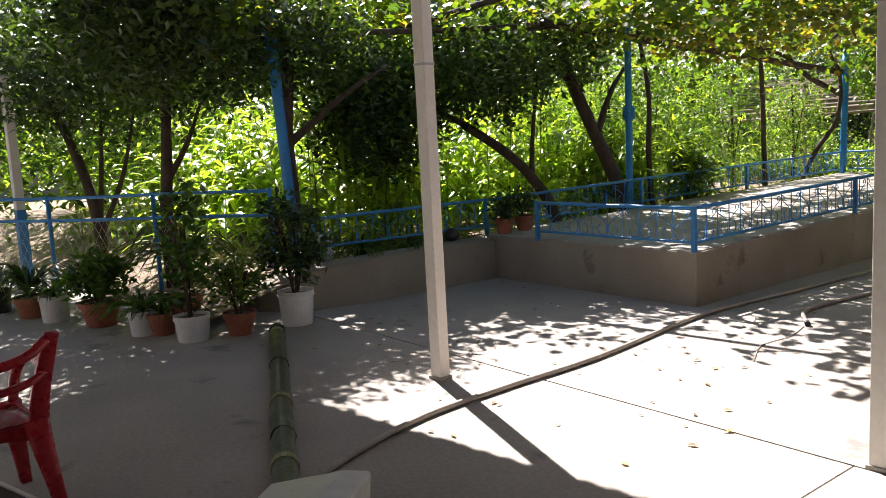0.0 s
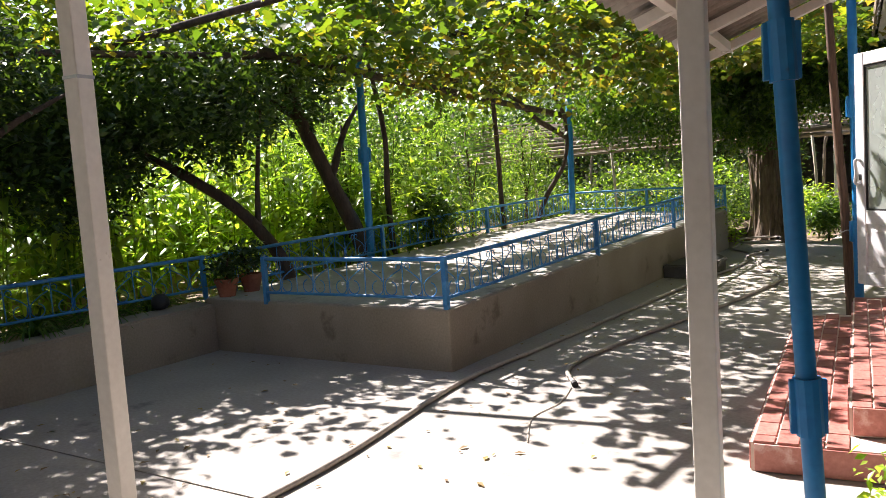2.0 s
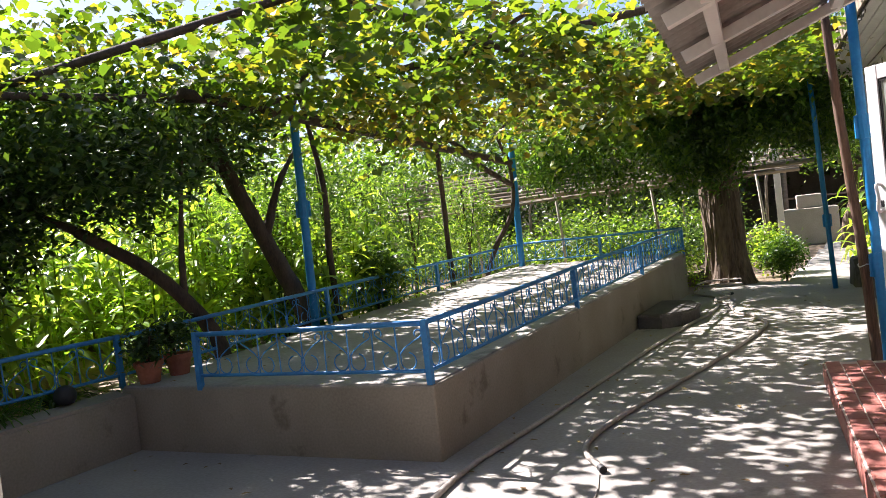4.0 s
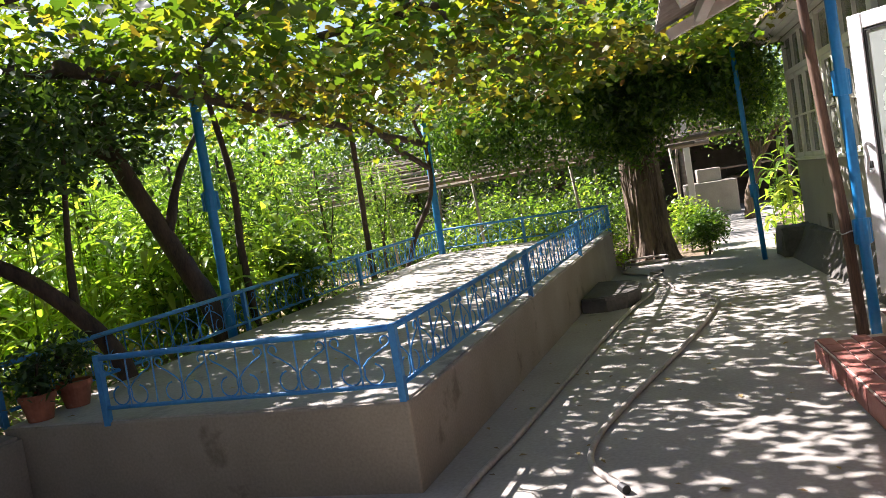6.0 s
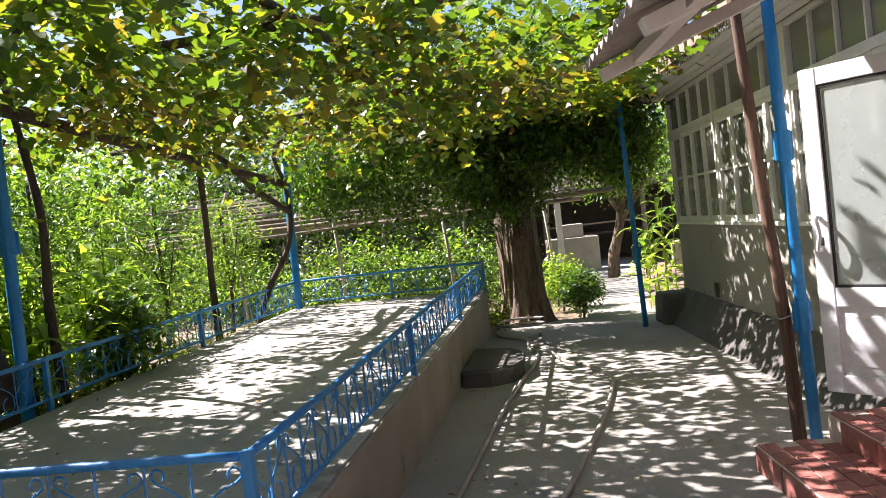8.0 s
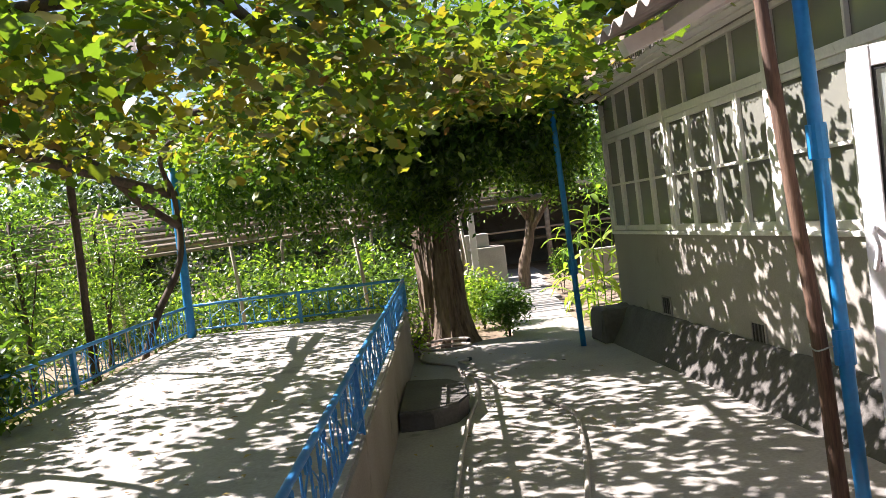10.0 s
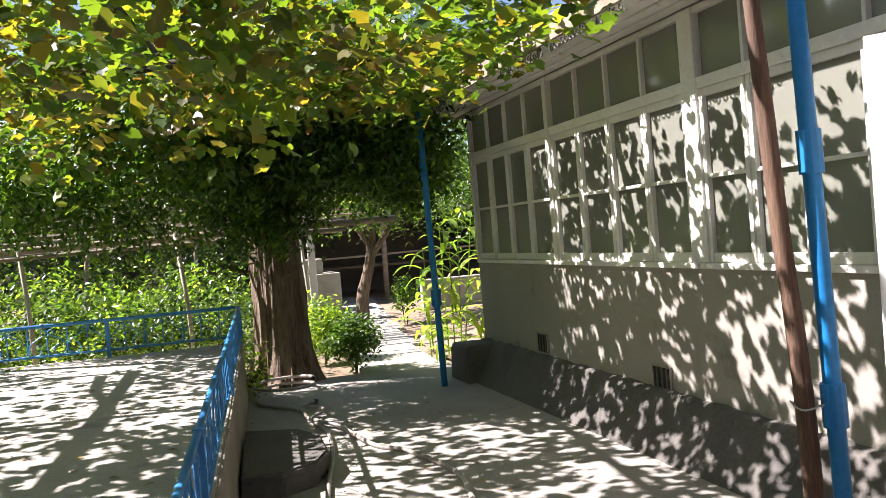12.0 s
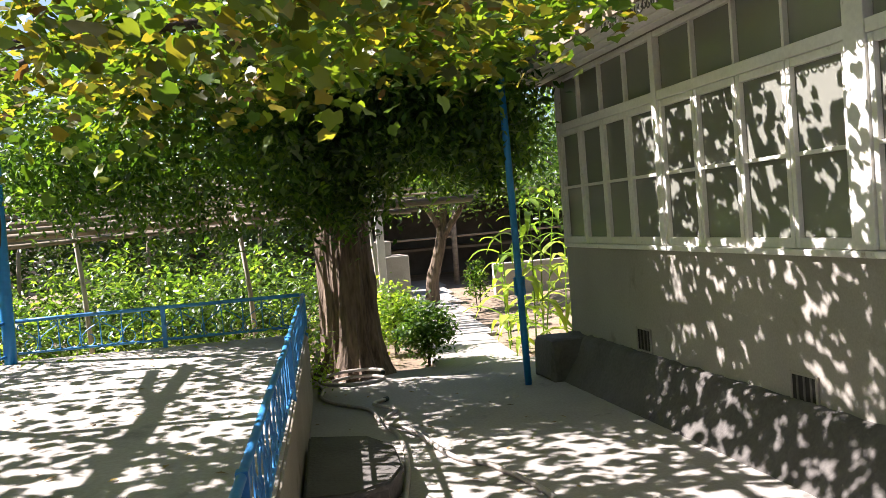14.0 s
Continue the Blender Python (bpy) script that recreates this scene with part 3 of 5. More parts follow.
window_unit(2.5, 4.31, 0.07, "window_1")
window_unit(4.31, 6.42, 0.15, "window_2")
window_unit(6.42, 8.38, 0.07, "window_3")
tagged(part("window_post", hbox(8.38, END, -0.12, 0.02, 1.262, 2.927, 0.005), WHITE_FRAME), "white corner post of the window band", "post", kind="structure")
for x0, x1 in ((2.52, 4.3), (4.35, 6.4), (6.44, 8.36)):
    bm = bmesh.new()
    n = 60
    row = [[bm.verts.new((x0 + (x1 - x0) * k / n, -0.2 + 0.025 * math.sin(k * 1.1) + 0.015 * math.sin(k * 2.7), z)) for k in range(n + 1)] for z in (1.28, 2.9)]
    for k in range(n):
        bm.faces.new((row[0][k], row[0][k + 1], row[1][k + 1], row[1][k]))
    bmesh.ops.solidify(bm, geom=bm.faces, thickness=0.004)
    bmesh.ops.transform(bm, matrix=HOUSE, verts=bm.verts)
    tagged(part("curtain", bm, CURTAIN, smooth=True), "faded beige curtain behind dusty panes", "curtain", "window curtains")

# eaves and roof
eave = thing("eaves", "peeling cream boarded eaves under the roof edge", "eaves", kind="structure")
for k in range(4):
    part("soffit_board", hbox(2.9, 8.75, 0.02 + 0.112 * k, 0.128 + 0.112 * k, 2.935 + 0.012 * k, 2.955 + 0.012 * k, 0.003), WHITE_FRAME, eave)
part("fascia", hbox(2.9, 8.82, 0.505, 0.53, 2.955, 3.14, 0.004), GREY_WOOD, eave)
part("barge_board", hbox(8.8, 8.825, -6.4, 0.5, 2.93, 3.1, 0.004), GREY_WOOD, eave)


def fringe_mesh():
    """One drop of the scalloped trim: a small curl of bent tin."""
    bm = tube(smooth_line([(0, 0, 0.0), (0.012, 0, -0.03), (-0.008, 0, -0.055), (-0.028, 0, -0.04), (-0.018, 0, -0.02)], 3), 0.006, 4)
    return mesh_of("trim_curl", bm, PLINTH)


CURL = fringe_mesh()
rng = random.Random(13)
for k in range(44):
    x = 3.9 + k * 0.056
    if rng.random() < 0.12:
        continue
    share("trim_curl", CURL, HOUSE @ pose(x, 0.5, 2.95 + rng.uniform(-0.01, 0.01), 0, rng.uniform(-25, 25), rng.uniform(-20, 20)), eave)


def corrugated(x0, x1, y0, y1, z0, z1, pitch=0.15, amp=0.022, thick=0.008):
    """A corrugated sheet whose waves run in y, rising from z0 at y0 to z1 at y1."""
    bm = bmesh.new()
    n = int((x1 - x0) / pitch * 8)
    cols = []
    for k in range(n + 1):
        x = x0 + (x1 - x0) * k / n
        w = amp * math.sin(2 * math.pi * x / pitch)
        cols.append([bm.verts.new((x, y0, z0 + w)), bm.verts.new((x, y1, z1 + w)), bm.verts.new((x, y1, z1 + w + thick)), bm.verts.new((x, y0, z0 + w + thick))])
    for a, b in zip(cols, cols[1:]):
        for k in range(4):
            bm.faces.new((a[k], a[(k + 1) % 4], b[(k + 1) % 4], b[k]))
    bmesh.ops.recalc_face_normals(bm, faces=bm.faces)
    return bm


roof = thing("roof", "grey corrugated sheet roof of the house", "roof", kind="structure")
bm = corrugated(-2.1, 8.8, 0.5, -3.2, 3.09, 4.3)
bmesh.ops.transform(bm, matrix=HOUSE, verts=bm.verts)
part("roof_sheet", bm, ASBESTOS, roof, smooth=True)
bm = corrugated(-2.1, 8.8, -6.5, -3.2, 3.1, 4.3)
bmesh.ops.transform(bm, matrix=HOUSE, verts=bm.verts)
part("roof_sheet", bm, ASBESTOS, roof, smooth=True)

# lean-to canopy over the steps
canopy = thing("canopy", "weathered corrugated lean-to canopy on cream timber rafters", "canopy", kind="structure")
bm = corrugated(-1.9, 2.27, 1.94, -0.1, 2.37, 3.14)
bmesh.ops.transform(bm, matrix=HOUSE, verts=bm.verts)
part("canopy_sheet", bm, ASBESTOS, canopy, smooth=True)
for k in range(4):
    bm = box(-0.04, 0.04, 0, 2.0, -0.1, -0.03, 0.004)
    bmesh.ops.transform(bm, matrix=HOUSE @ Matrix.Translation((2.12 - k * 1.1, 0.02, 3.07)) @ Matrix.Rotation(-0.361, 4, "X"), verts=bm.verts)
    part("rafter", bm, CREAM, canopy)
for y, z in ((1.66, 2.42), (0.9, 2.71)):
    part("purlin", hbox(-1.8, 2.22, y - 0.035, y + 0.035, z - 0.07, z - 0.03 + 0.03, 0.004), CREAM, canopy)

# porch roof over the yard where the walk begins
porch = thing("porch_roof", "corrugated porch roof carried by cream poles", "roof", kind="structure")
PORCH = Matrix.Translation((0, -2.81, 0)) @ Matrix.Rotation(radians(8.5), 4, "Z")
bm = corrugated(-4.6, 6.6, 0.66, -8.6, 3.2, 3.7)
bmesh.ops.transform(bm, matrix=PORCH, verts=bm.verts)
part("roof_sheet", bm, ASBESTOS, porch, smooth=True)
part("beam", box(-4.6, 2.9, -0.06, 0.04, 3.04, 3.13, 0.005, m=PORCH), CREAM, porch)
for k in range(9):
    bm = box(-0.035, 0.035, -7.4, 0.6, -0.05, 0.03, 0.004)
    bmesh.ops.transform(bm, matrix=PORCH @ Matrix.Translation((-4.4 + k * 1.3, 0, 3.12)) @ Matrix.Rotation(-0.058, 4, "X"), verts=bm.verts)
    part("rafter", bm, CREAM, porch)
tagged(part("wall_porch", box(-9.2, 5, -12.2, -12, -0.1, 3.3), PLASTER), "plain plastered wall closing the yard", "wall", kind="structure")

# door leaf standing open, its frame, and the dark passage behind
frame_thing = thing("door_frame", "old brown wooden door frame in the house front", "door frame", kind="structure", at=HOUSE)
part("jamb", box(1.86, 1.928, 0.004, 0.262, 0.292, 2.455, 0.005), WHITE_FRAME, frame_thing)
part("jamb", box(0.874, 0.94, 0.004, 0.262, 0.292, 2.455, 0.005), POLE_WOOD, frame_thing)
part("lintel", box(0.942, 1.858, 0.004, 0.26, 2.38, 2.455, 0.005), WHITE_FRAME, frame_thing)
hinge = HOUSE @ Vector((1.84, 0.29, 0.395))
tip = Vector((2.545, 2.27, 0.395))
door = thing("door_1", "white plastic glazed door standing open above the red steps", "door", kind="structure",
             at=Matrix.Translation(hinge) @ (tip - hinge).to_track_quat("X", "Z").to_matrix().to_4x4())
DW, DH = (tip - hinge).length, 1.84
for q in ((0, 0.1, 0, DH), (DW - 0.1, DW, 0, DH)):
    part("stile", box(q[0], q[1], -0.03, 0.03, q[2], q[3], 0.006), PVC, door)
for z, h in ((0, 0.1), (0.49, 0.11), (DH - 0.1, 0.1)):
    part("rail", box(0.101, DW - 0.101, -0.028, 0.028, z, z + h, 0.005), PVC, door)
part("panel", box(0.101, DW - 0.101, -0.012, 0.012, 0.1, 0.49), PVC, door)
part("panel_bead", box(0.16, DW - 0.16, -0.018, 0.018, 0.15, 0.44, 0.006), PVC, door)
for q in ((0.1, DW - 0.1, 0.6, 0.615), (0.1, DW - 0.1, DH - 0.115, DH - 0.1)):
    part("gasket", box(q[0], q[1], -0.022, 0.022, q[2], q[3]), SEAL, door)
for q in ((0.1, 0.113), (DW - 0.113, DW - 0.1)):
    part("gasket", box(q[0], q[1], -0.022, 0.022, 0.616, DH - 0.116), SEAL, door)
g = part("pane", box(0.114, DW - 0.114, -0.012, 0.012, 0.616, DH - 0.116), FROSTED, door)
for s in (-1, 1):
    h = part("door_handle", tube(smooth_line([(DW - 0.05, s * 0.03, 0.82), (DW - 0.05, s * 0.075, 0.82), (DW - 0.07, s * 0.085, 0.91), (DW - 0.05, s * 0.075, 1.0), (DW - 0.05, s * 0.03, 1.0)], 4), 0.013, 8), PVC, door, "white pull handle")
part("lock", box(DW - 0.065, DW - 0.035, -0.034, 0.034, 0.84, 0.89, 0.006), SEAL, door)


# ---------------------------------------------------------------- red steps: local frame of the house front
def steps():
    s = thing("steps", "two red brick-tiled steps with worn pale joints before the door", "steps", kind="structure", at=HOUSE)
    n0, n1 = -1.02, 2.28
    for lo, hi, out in ((-0.02, 0.141, 1.191), (0.143, 0.281, 0.771)):
        part("core", box(n0 if lo < 0 else n0 + 0.2, n1, 0.005, out, lo, hi), GROUT, s)
    part("threshold", box(0.945, 1.855, 0.02, 0.24, 0.291, 0.36, 0.004), STONE, s)
    return s


red_steps = steps()
TILE_TOP = {}


def tile(w, d, h):
    key = (round(w, 3), round(d, 3), round(h, 3))
    if key not in TILE_TOP:
        TILE_TOP[key] = mesh_of("tile", box(-w / 2, w / 2, -d / 2, d / 2, 0, h, min(0.004, h * 0.3)), RED_TILE)
    return TILE_TOP[key]


rng = random.Random(21)
n_start = {0.125: -1.025, 0.265: -0.825}
for z, y0, y1 in ((0.125, 0.765, 1.185), (0.265, 0.01, 0.765)):
    rows = max(1, round((y1 - y0) / 0.1))
    d = (y1 - y0) / rows
    for r in range(rows):
        x = n_start[z] + (0.1 if r % 2 else 0)
        if r % 2:
            share("tile", tile(0.092, d - 0.01, 0.024), pose(x - 0.05, y0 + d * (r + 0.5), z + rng.uniform(0, 0.002)), red_steps)
        while x + 0.19 < 2.3:
            share("tile", tile(0.192, d - 0.01, 0.024), pose(x + 0.1, y0 + d * (r + 0.5), z + rng.uniform(0, 0.002), 0, 0, rng.uniform(-0.6, 0.6)), red_steps)
            x += 0.2
for z, h, y in ((0.0, 0.145, 1.18), (0.148, 0.14, 0.76)):
    for k in range(8 if z < 0.1 else 7):
        share("tile", tile(0.4, 0.024, h - 0.012), pose((-0.81 if z < 0.1 else -0.56) + k * 0.411, y + 0.008, z + 0.004), red_steps)
for z, y0, y1 in ((0.0, 0.02, 1.18), (0.148, 0.02, 0.76)):
    for x in (-1.022 if z < 0.1 else -0.822, 2.282):
        for k in range(2):
            share("tile", tile(0.024, (y1 - y0) / 2 - 0.01, 0.132), pose(x, y0 + (y1 - y0) * (k + 0.5) / 2, z + 0.004), red_steps)


# ---------------------------------------------------------------- plants: vines overhead
rngn = np.random.default_rng(11)


def gap(x, y):
    """Openings in the vine that all its layers share, so that the sun falls through."""
    return noise.noise((x * 2.1, y * 2.1, 31.0)) > (0.04 if y < 1.5 else 0.4 if y > 6.6 else 0.15 if x < 0.4 else 0.1)


def overhead(x, y, z):
    """Where the vine roof is thick: over the terrace and the walk, open towards the porch."""
    if y < -0.15 + 0.45 * math.sin(x * 1.3) and x > -2.35 + 0.3 * math.sin(y * 2):
        return False
    if (x > 1.0 and y < 3.2) or (x > -0.1 and y > 6.9):
        return False
    if gap(x, y):
        return False
    if -3.7 < x < -1.2 and y < 0.7:
        return noise.noise((x * 1.2, y * 1.2, 41.0)) > 0.07
    if x < -3.3 and y > 1.5 and noise.noise((x * 1.1, y * 1.1, 20.0)) < 0.0:
        return False
    if x > 0.5:
        return noise.noise((x * 2.6, y * 2.6, 4.0)) > (-0.3 if x > 1.4 else 0.16 if y < 5.6 else -0.15)
    return noise.noise((x * 0.9, y * 0.9, 4.0)) > -0.25


vine = thing("grapevine", "sprawling grapevine roof with green and yellowing leaves on the pergola", "grapevine")
pts = sheet_clumps(rngn, -5.2, 2.0, -3.0, 8.6, 2.75, 3.15, 1250, 17, (0.19, 0.19, 0.1), overhead)
leaves("leaf_roof", pts, 0.108, GRAPE, vine, "lobed", 0.4, 1, 0.6)
pts = sheet_clumps(rngn, -4.9, -1.5, -3.2, 2.0, 2.65, 3.6, 250, 17, (0.2, 0.2, 0.16), lambda x, y, z: (x < -3.7 or y > 0.9) and not gap(x, y) and noise.noise((x * 0.9, y * 0.9, 7.0)) > -0.3)
pts = np.concatenate((pts, sheet_clumps(rngn, -6.2, -4.0, -1.6, 2.4, 3.1, 3.9, 160, 17, (0.22, 0.22, 0.2), lambda x, y, z: noise.noise((x * 0.9, y * 0.9, 17.0)) > -0.25)))
leaves("leaf_roof", pts, 0.12, GRAPE, vine, "lobed", 0.3, 6, 0.6)
pts = sheet_clumps(rngn, -4.2, 0.4, 0.6, 4.4, 3.3, 3.9, 190, 15, (0.15, 0.15, 0.14), lambda x, y, z: not gap(x + 0.6, y - 0.2))
leaves("leaf_roof", pts, 0.115, GRAPE, vine, "lobed", 0.35, 26, 0.6)
pts = sheet_clumps(rngn, 0.2, 2.3, 3.2, 8.6, 2.8, 3.2, 420, 11, (0.14, 0.14, 0.1), lambda x, y, z: y < 7.1 + 0.4 * math.sin(x * 5) and (x > 1.6 or not gap(x, y)) and noise.noise((x * 2.2, y * 2.2, 14.0)) > (-0.3 if x > 1.4 else 0.16 if y < 5.6 else -0.2))
pts = np.concatenate((pts, sheet_clumps(rngn, -1.3, 0.3, 1.6, 7.4, 2.85, 3.2, 150, 14, (0.15, 0.15, 0.1), lambda x, y, z: not gap(x, y) and noise.noise((x * 1.5, y * 1.5, 24.0)) > -0.2)))
leaves("leaf_roof", pts, 0.11, GRAPE, vine, "lobed", 0.5, 16, 0.4)
pts = sheet_clumps(rngn, -3.0, 1.4, 2.6, 6.4, 2.6, 3.0, 230, 15, (0.17, 0.17, 0.12), lambda x, y, z: not gap(x, y) and noise.noise((x * 0.7, y * 0.7, 9.0)) > -0.1 and (x < 0.6 or y > 4))
leaves("yellow_leaves", pts, 0.11, GRAPE_YELLOW, vine, "lobed", 0.3, 2, 0.6)
pts = sheet_clumps(rngn, -2.3, 0.9, 0.8, 6.5, 2.3, 2.7, 110, 12, (0.1, 0.1, 0.2), lambda x, y, z: noise.noise((x * 0.6, y * 0.6, 1.0)) > 0.05)
leaves("hanging_leaves", pts, 0.1, GRAPE, vine, "lobed", 0.15, 3, 0.9)
for k, pl in enumerate((
        [(-3.0, 6.35, 0.3), (-2.95, 6.2, 1.2), (-2.8, 5.9, 2.0), (-2.62, 5.5, 2.75), (-2.2, 4.6, 2.95), (-1.2, 3.0, 3.0), (0.2, 1.8, 3.05)],
        [(-2.95, 7.2, 0.3), (-2.7, 7.3, 1.0), (-2.46, 7.62, 1.6), (-2.44, 7.66, 2.3), (-2.3, 7.0, 2.75), (-1.4, 6.2, 2.95), (0.4, 5.6, 3.0)],
        [(-3.05, 3.45, 0.3), (-3.08, 3.4, 1.2), (-2.98, 3.3, 2.0), (-2.9, 3.0, 2.8), (-2.2, 2.0, 2.95), (-1.0, 1.0, 3.0)],
        [(-2.44, 7.64, 2.0), (-2.6, 6.9, 2.3), (-2.7, 6.2, 2.65), (-2.9, 4.6, 2.85), (-3.1, 3.0, 2.9), (-3.2, 1.0, 2.95)])):
    p = smooth_line(pl, 5)
    part("vine_stem", tube(p, [0.045 - 0.028 * i / len(p) for i in range(len(p))], 7, wobble=0.15, seed=k), VINE_BARK, vine, smooth=True)
beams = thing("pergola", "dark timber poles that carry the vine", "pergola")
for k, (a, b) in enumerate((((-2.95, 1.2, 2.92), (-2.5, 7.85, 2.36)), ((-3.5, -2.2, 2.7), (-2.8, 2.7, 2.95)), ((-4.4, 2.4, 2.9), (2.5, 3.0, 3.2)),
                            ((-4.0, 6.2, 2.85), (2.6, 5.6, 3.15)), ((-4.2, -0.2, 2.9), (-0.6, 0.4, 3.2)), ((-0.8, -0.5, 3.15), (-0.2, 8.4, 3.1)))):
    p = [Vector(a).lerp(Vector(b), i / 8) + Vector((0.03 * noise.noise((k, i, 0)), 0, 0.05 * noise.noise((k, i, 5)))) for i in range(9)]
    part("timber", tube(p, 0.05 if k == 0 else 0.036, 7, wobble=0.12, seed=k), VINE_BARK, beams, smooth=True)


# ---------------------------------------------------------------- trees
def tree(label, trunk_line, r0, r1, limbs, crowns, mat, leaf, shape="oval", seed=0, bark=None, flat=0.3, hang=0.4, name="tree"):
    t = thing(name, label, "tree")
    p = smooth_line(trunk_line, 6)
    part("trunk", tube(p, [r0 + (r1 - r0) * (i / (len(p) - 1)) ** 0.7 for i in range(len(p))], 12, wobble=0.09, seed=seed), bark or VINE_BARK, t, smooth=True)
    for k, l in enumerate(limbs):
        q = smooth_line(l, 5)
        part("limb", tube(q, [r1 * 0.8 * (1 - 0.75 * i / len(q)) for i in range(len(q))], 7, wobble=0.1, seed=seed + k), bark or VINE_BARK, t, smooth=True)
    g = np.random.default_rng(seed + 5)
    pts = np.concatenate([clumps(g, *c) for c in crowns])
    leaves("crown", pts, leaf, mat, t, shape, flat, seed, hang)
    return t


def deep_bark(line, r0, r1, seed, sides=64):
    """A furrowed trunk: long ridges that run up and wander, and a flared foot."""
    p = smooth_line(line, 22)
    bm = bmesh.new()
    rings = []
    for i, c in enumerate(p):
        f = i / (len(p) - 1)
        r = r0 + (r1 - r0) * min(1, f * 1.6) + 0.13 * math.exp(-c.z * 5)
        ring = []
        for k in range(sides):
            a = 2 * math.pi * k / sides
            u = Vector((math.cos(a), math.sin(a), 0))
            ridge = 1.4 * (0.35 - abs(noise.noise((u.x * 4.5 + seed, u.y * 4.5, c.z * 0.8)))) * 2 + 0.8 * noise.noise((u.x * 13, u.y * 13 + seed, c.z * 2.5))
            big = noise.noise((u.x * 1.5, u.y * 1.5 + seed, c.z * 0.6))
            ring.append(bm.verts.new(c + u * (r * (1 + 0.085 * ridge + 0.1 * big))))
        rings.append(ring)
    for a, b in zip(rings, rings[1:]):
        for k in range(sides):
            bm.faces.new((a[k], a[(k + 1) % sides], b[(k + 1) % sides], b[k]))
    return bm


# the big tree at the end of the walk
big = thing("tree", "large old tree with furrowed bark and a dense hanging crown", "tree")
part("trunk", deep_bark([(0.44, 9.52, -0.08), (0.44, 9.52, 0.8), (0.43, 9.52, 1.6), (0.48, 9.5, 2.4), (0.65, 9.5, 3.6)], 0.31, 0.27, 3, 96), BARK, big)
for k, l in enumerate(([(0.48, 9.5, 2.3), (-0.4, 8.9, 3.1), (-1.6, 8.5, 3.7)], [(0.5, 9.5, 2.5), (1.4, 8.8, 3.2), (2.2, 8.2, 3.8)], [(0.52, 9.5, 2.7), (0.4, 8.0, 3.3), (0.2, 6.8, 3.8)], [(0.6, 9.5, 3.2), (0.9, 10.2, 4.2), (1.0, 11, 5.0)])):
    q = smooth_line(l, 5)
    part("limb", tube(q, [0.15 * (1 - 0.75 * i / len(q)) for i in range(len(q))], 8, wobble=0.1, seed=k), BARK, big, smooth=True)
g = np.random.default_rng(77)
pts = np.concatenate([
    clumps(g, (-0.9, 8.8, 2.5), (1.8, 0.75, 0.62), 290, 30, (0.14, 0.14, 0.16)),
    clumps(g, (1.1, 8.7, 2.75), (1.2, 0.9, 0.7), 330, 34, (0.14, 0.14, 0.15)),
    clumps(g, (0.6, 9.6, 3.5), (2.0, 1.0, 1.3), 280, 30, (0.2, 0.2, 0.2)),
    clumps(g, (0.2, 8.5, 3.7), (2.4, 1.4, 0.9), 240, 30, (0.2, 0.2, 0.2)),
    clumps(g, (0.3, 8.7, 1.95), (0.7, 0.35, 0.35), 100, 30, (0.1, 0.1, 0.16)),
    clumps(g, (-1.0, 8.6, 1.95), (1.1, 0.3, 0.35), 40, 24, (0.13, 0.13, 0.15)),
    clumps(g, (2.0, 8.9, 2.5), (0.6, 0.5, 0.55), 170, 30, (0.13, 0.13, 0.15)),
    clumps(g, (-2.4, 9.0, 2.4), (0.8, 0.6, 0.5), 90, 26, (0.13, 0.13, 0.15))])
leaves("crown", pts, 0.092, TREE_LEAF, big, "oval", 0.2, 8, 0.8)
pts = np.concatenate([clumps(g, (1.3, 7.8, 3.4), (1.1, 0.6, 0.5), 190, 26, (0.16, 0.16, 0.16)), clumps(g, (-0.5, 7.9, 3.35), (1.4, 0.6, 0.45), 170, 26, (0.16, 0.16, 0.16)),
                      clumps(g, (1.3, 8.1, 2.75), (1.1, 0.45, 0.6), 150, 26, (0.13, 0.13, 0.18)), clumps(g, (0.2, 8.2, 2.6), (1.1, 0.4, 0.55), 150, 26, (0.13, 0.13, 0.18))])
leaves("crown", pts, 0.1, TREE_LEAF, big, "oval", 0.2, 28, 0.8)
pts = np.concatenate([clumps(g, (-0.6, 7.9, 2.85), (1.3, 0.4, 0.35), 30, 20, (0.16, 0.16, 0.16)), clumps(g, (1.8, 7.5, 3.05), (0.4, 0.4, 0.25), 9, 16, (0.14, 0.14, 0.14))])
leaves("vine_leaves", pts, 0.11, GRAPE, big, "lobed", 0.3, 9, 0.7)

# garden trees along the railing
tree("leaning garden tree with dark glossy leaves", [(-2.8, 1.25, 0.3), (-2.86, 1.15, 0.75), (-3.15, 0.85, 1.3), (-3.6, 0.45, 1.75)], 0.085, 0.05,
     [[(-3.0, 1.0, 1.05), (-3.05, 1.1, 1.6), (-2.9, 1.1, 2.5)], [(-3.6, 0.45, 1.75), (-4.1, -0.1, 2.2)]],
     [((-3.3, 0.5, 2.35), (0.9, 0.9, 0.6), 200, 24, (0.13, 0.13, 0.13)), ((-4.5, -0.1, 2.1), (0.9, 1.0, 0.7), 200, 24, (0.13, 0.13, 0.13))], DARK_LEAF, 0.1, seed=31)
tree("leaning garden tree beside the blue post", [(-3.0, 2.8, 0.3), (-3.05, 2.72, 0.8), (-3.25, 2.5, 1.5), (-3.5, 2.3, 2.3), (-3.6, 2.2, 2.8)], 0.12, 0.07,
     [[(-3.25, 2.5, 1.5), (-3.15, 2.7, 2.1), (-3.0, 3.0, 2.6)], [(-3.5, 2.3, 2.3), (-4.1, 1.8, 2.8)]],
     [((-3.7, 1.9, 2.7), (1.0, 1.0, 0.55), 180, 24, (0.14, 0.14, 0.14))], DARK_LEAF, 0.1, seed=32)
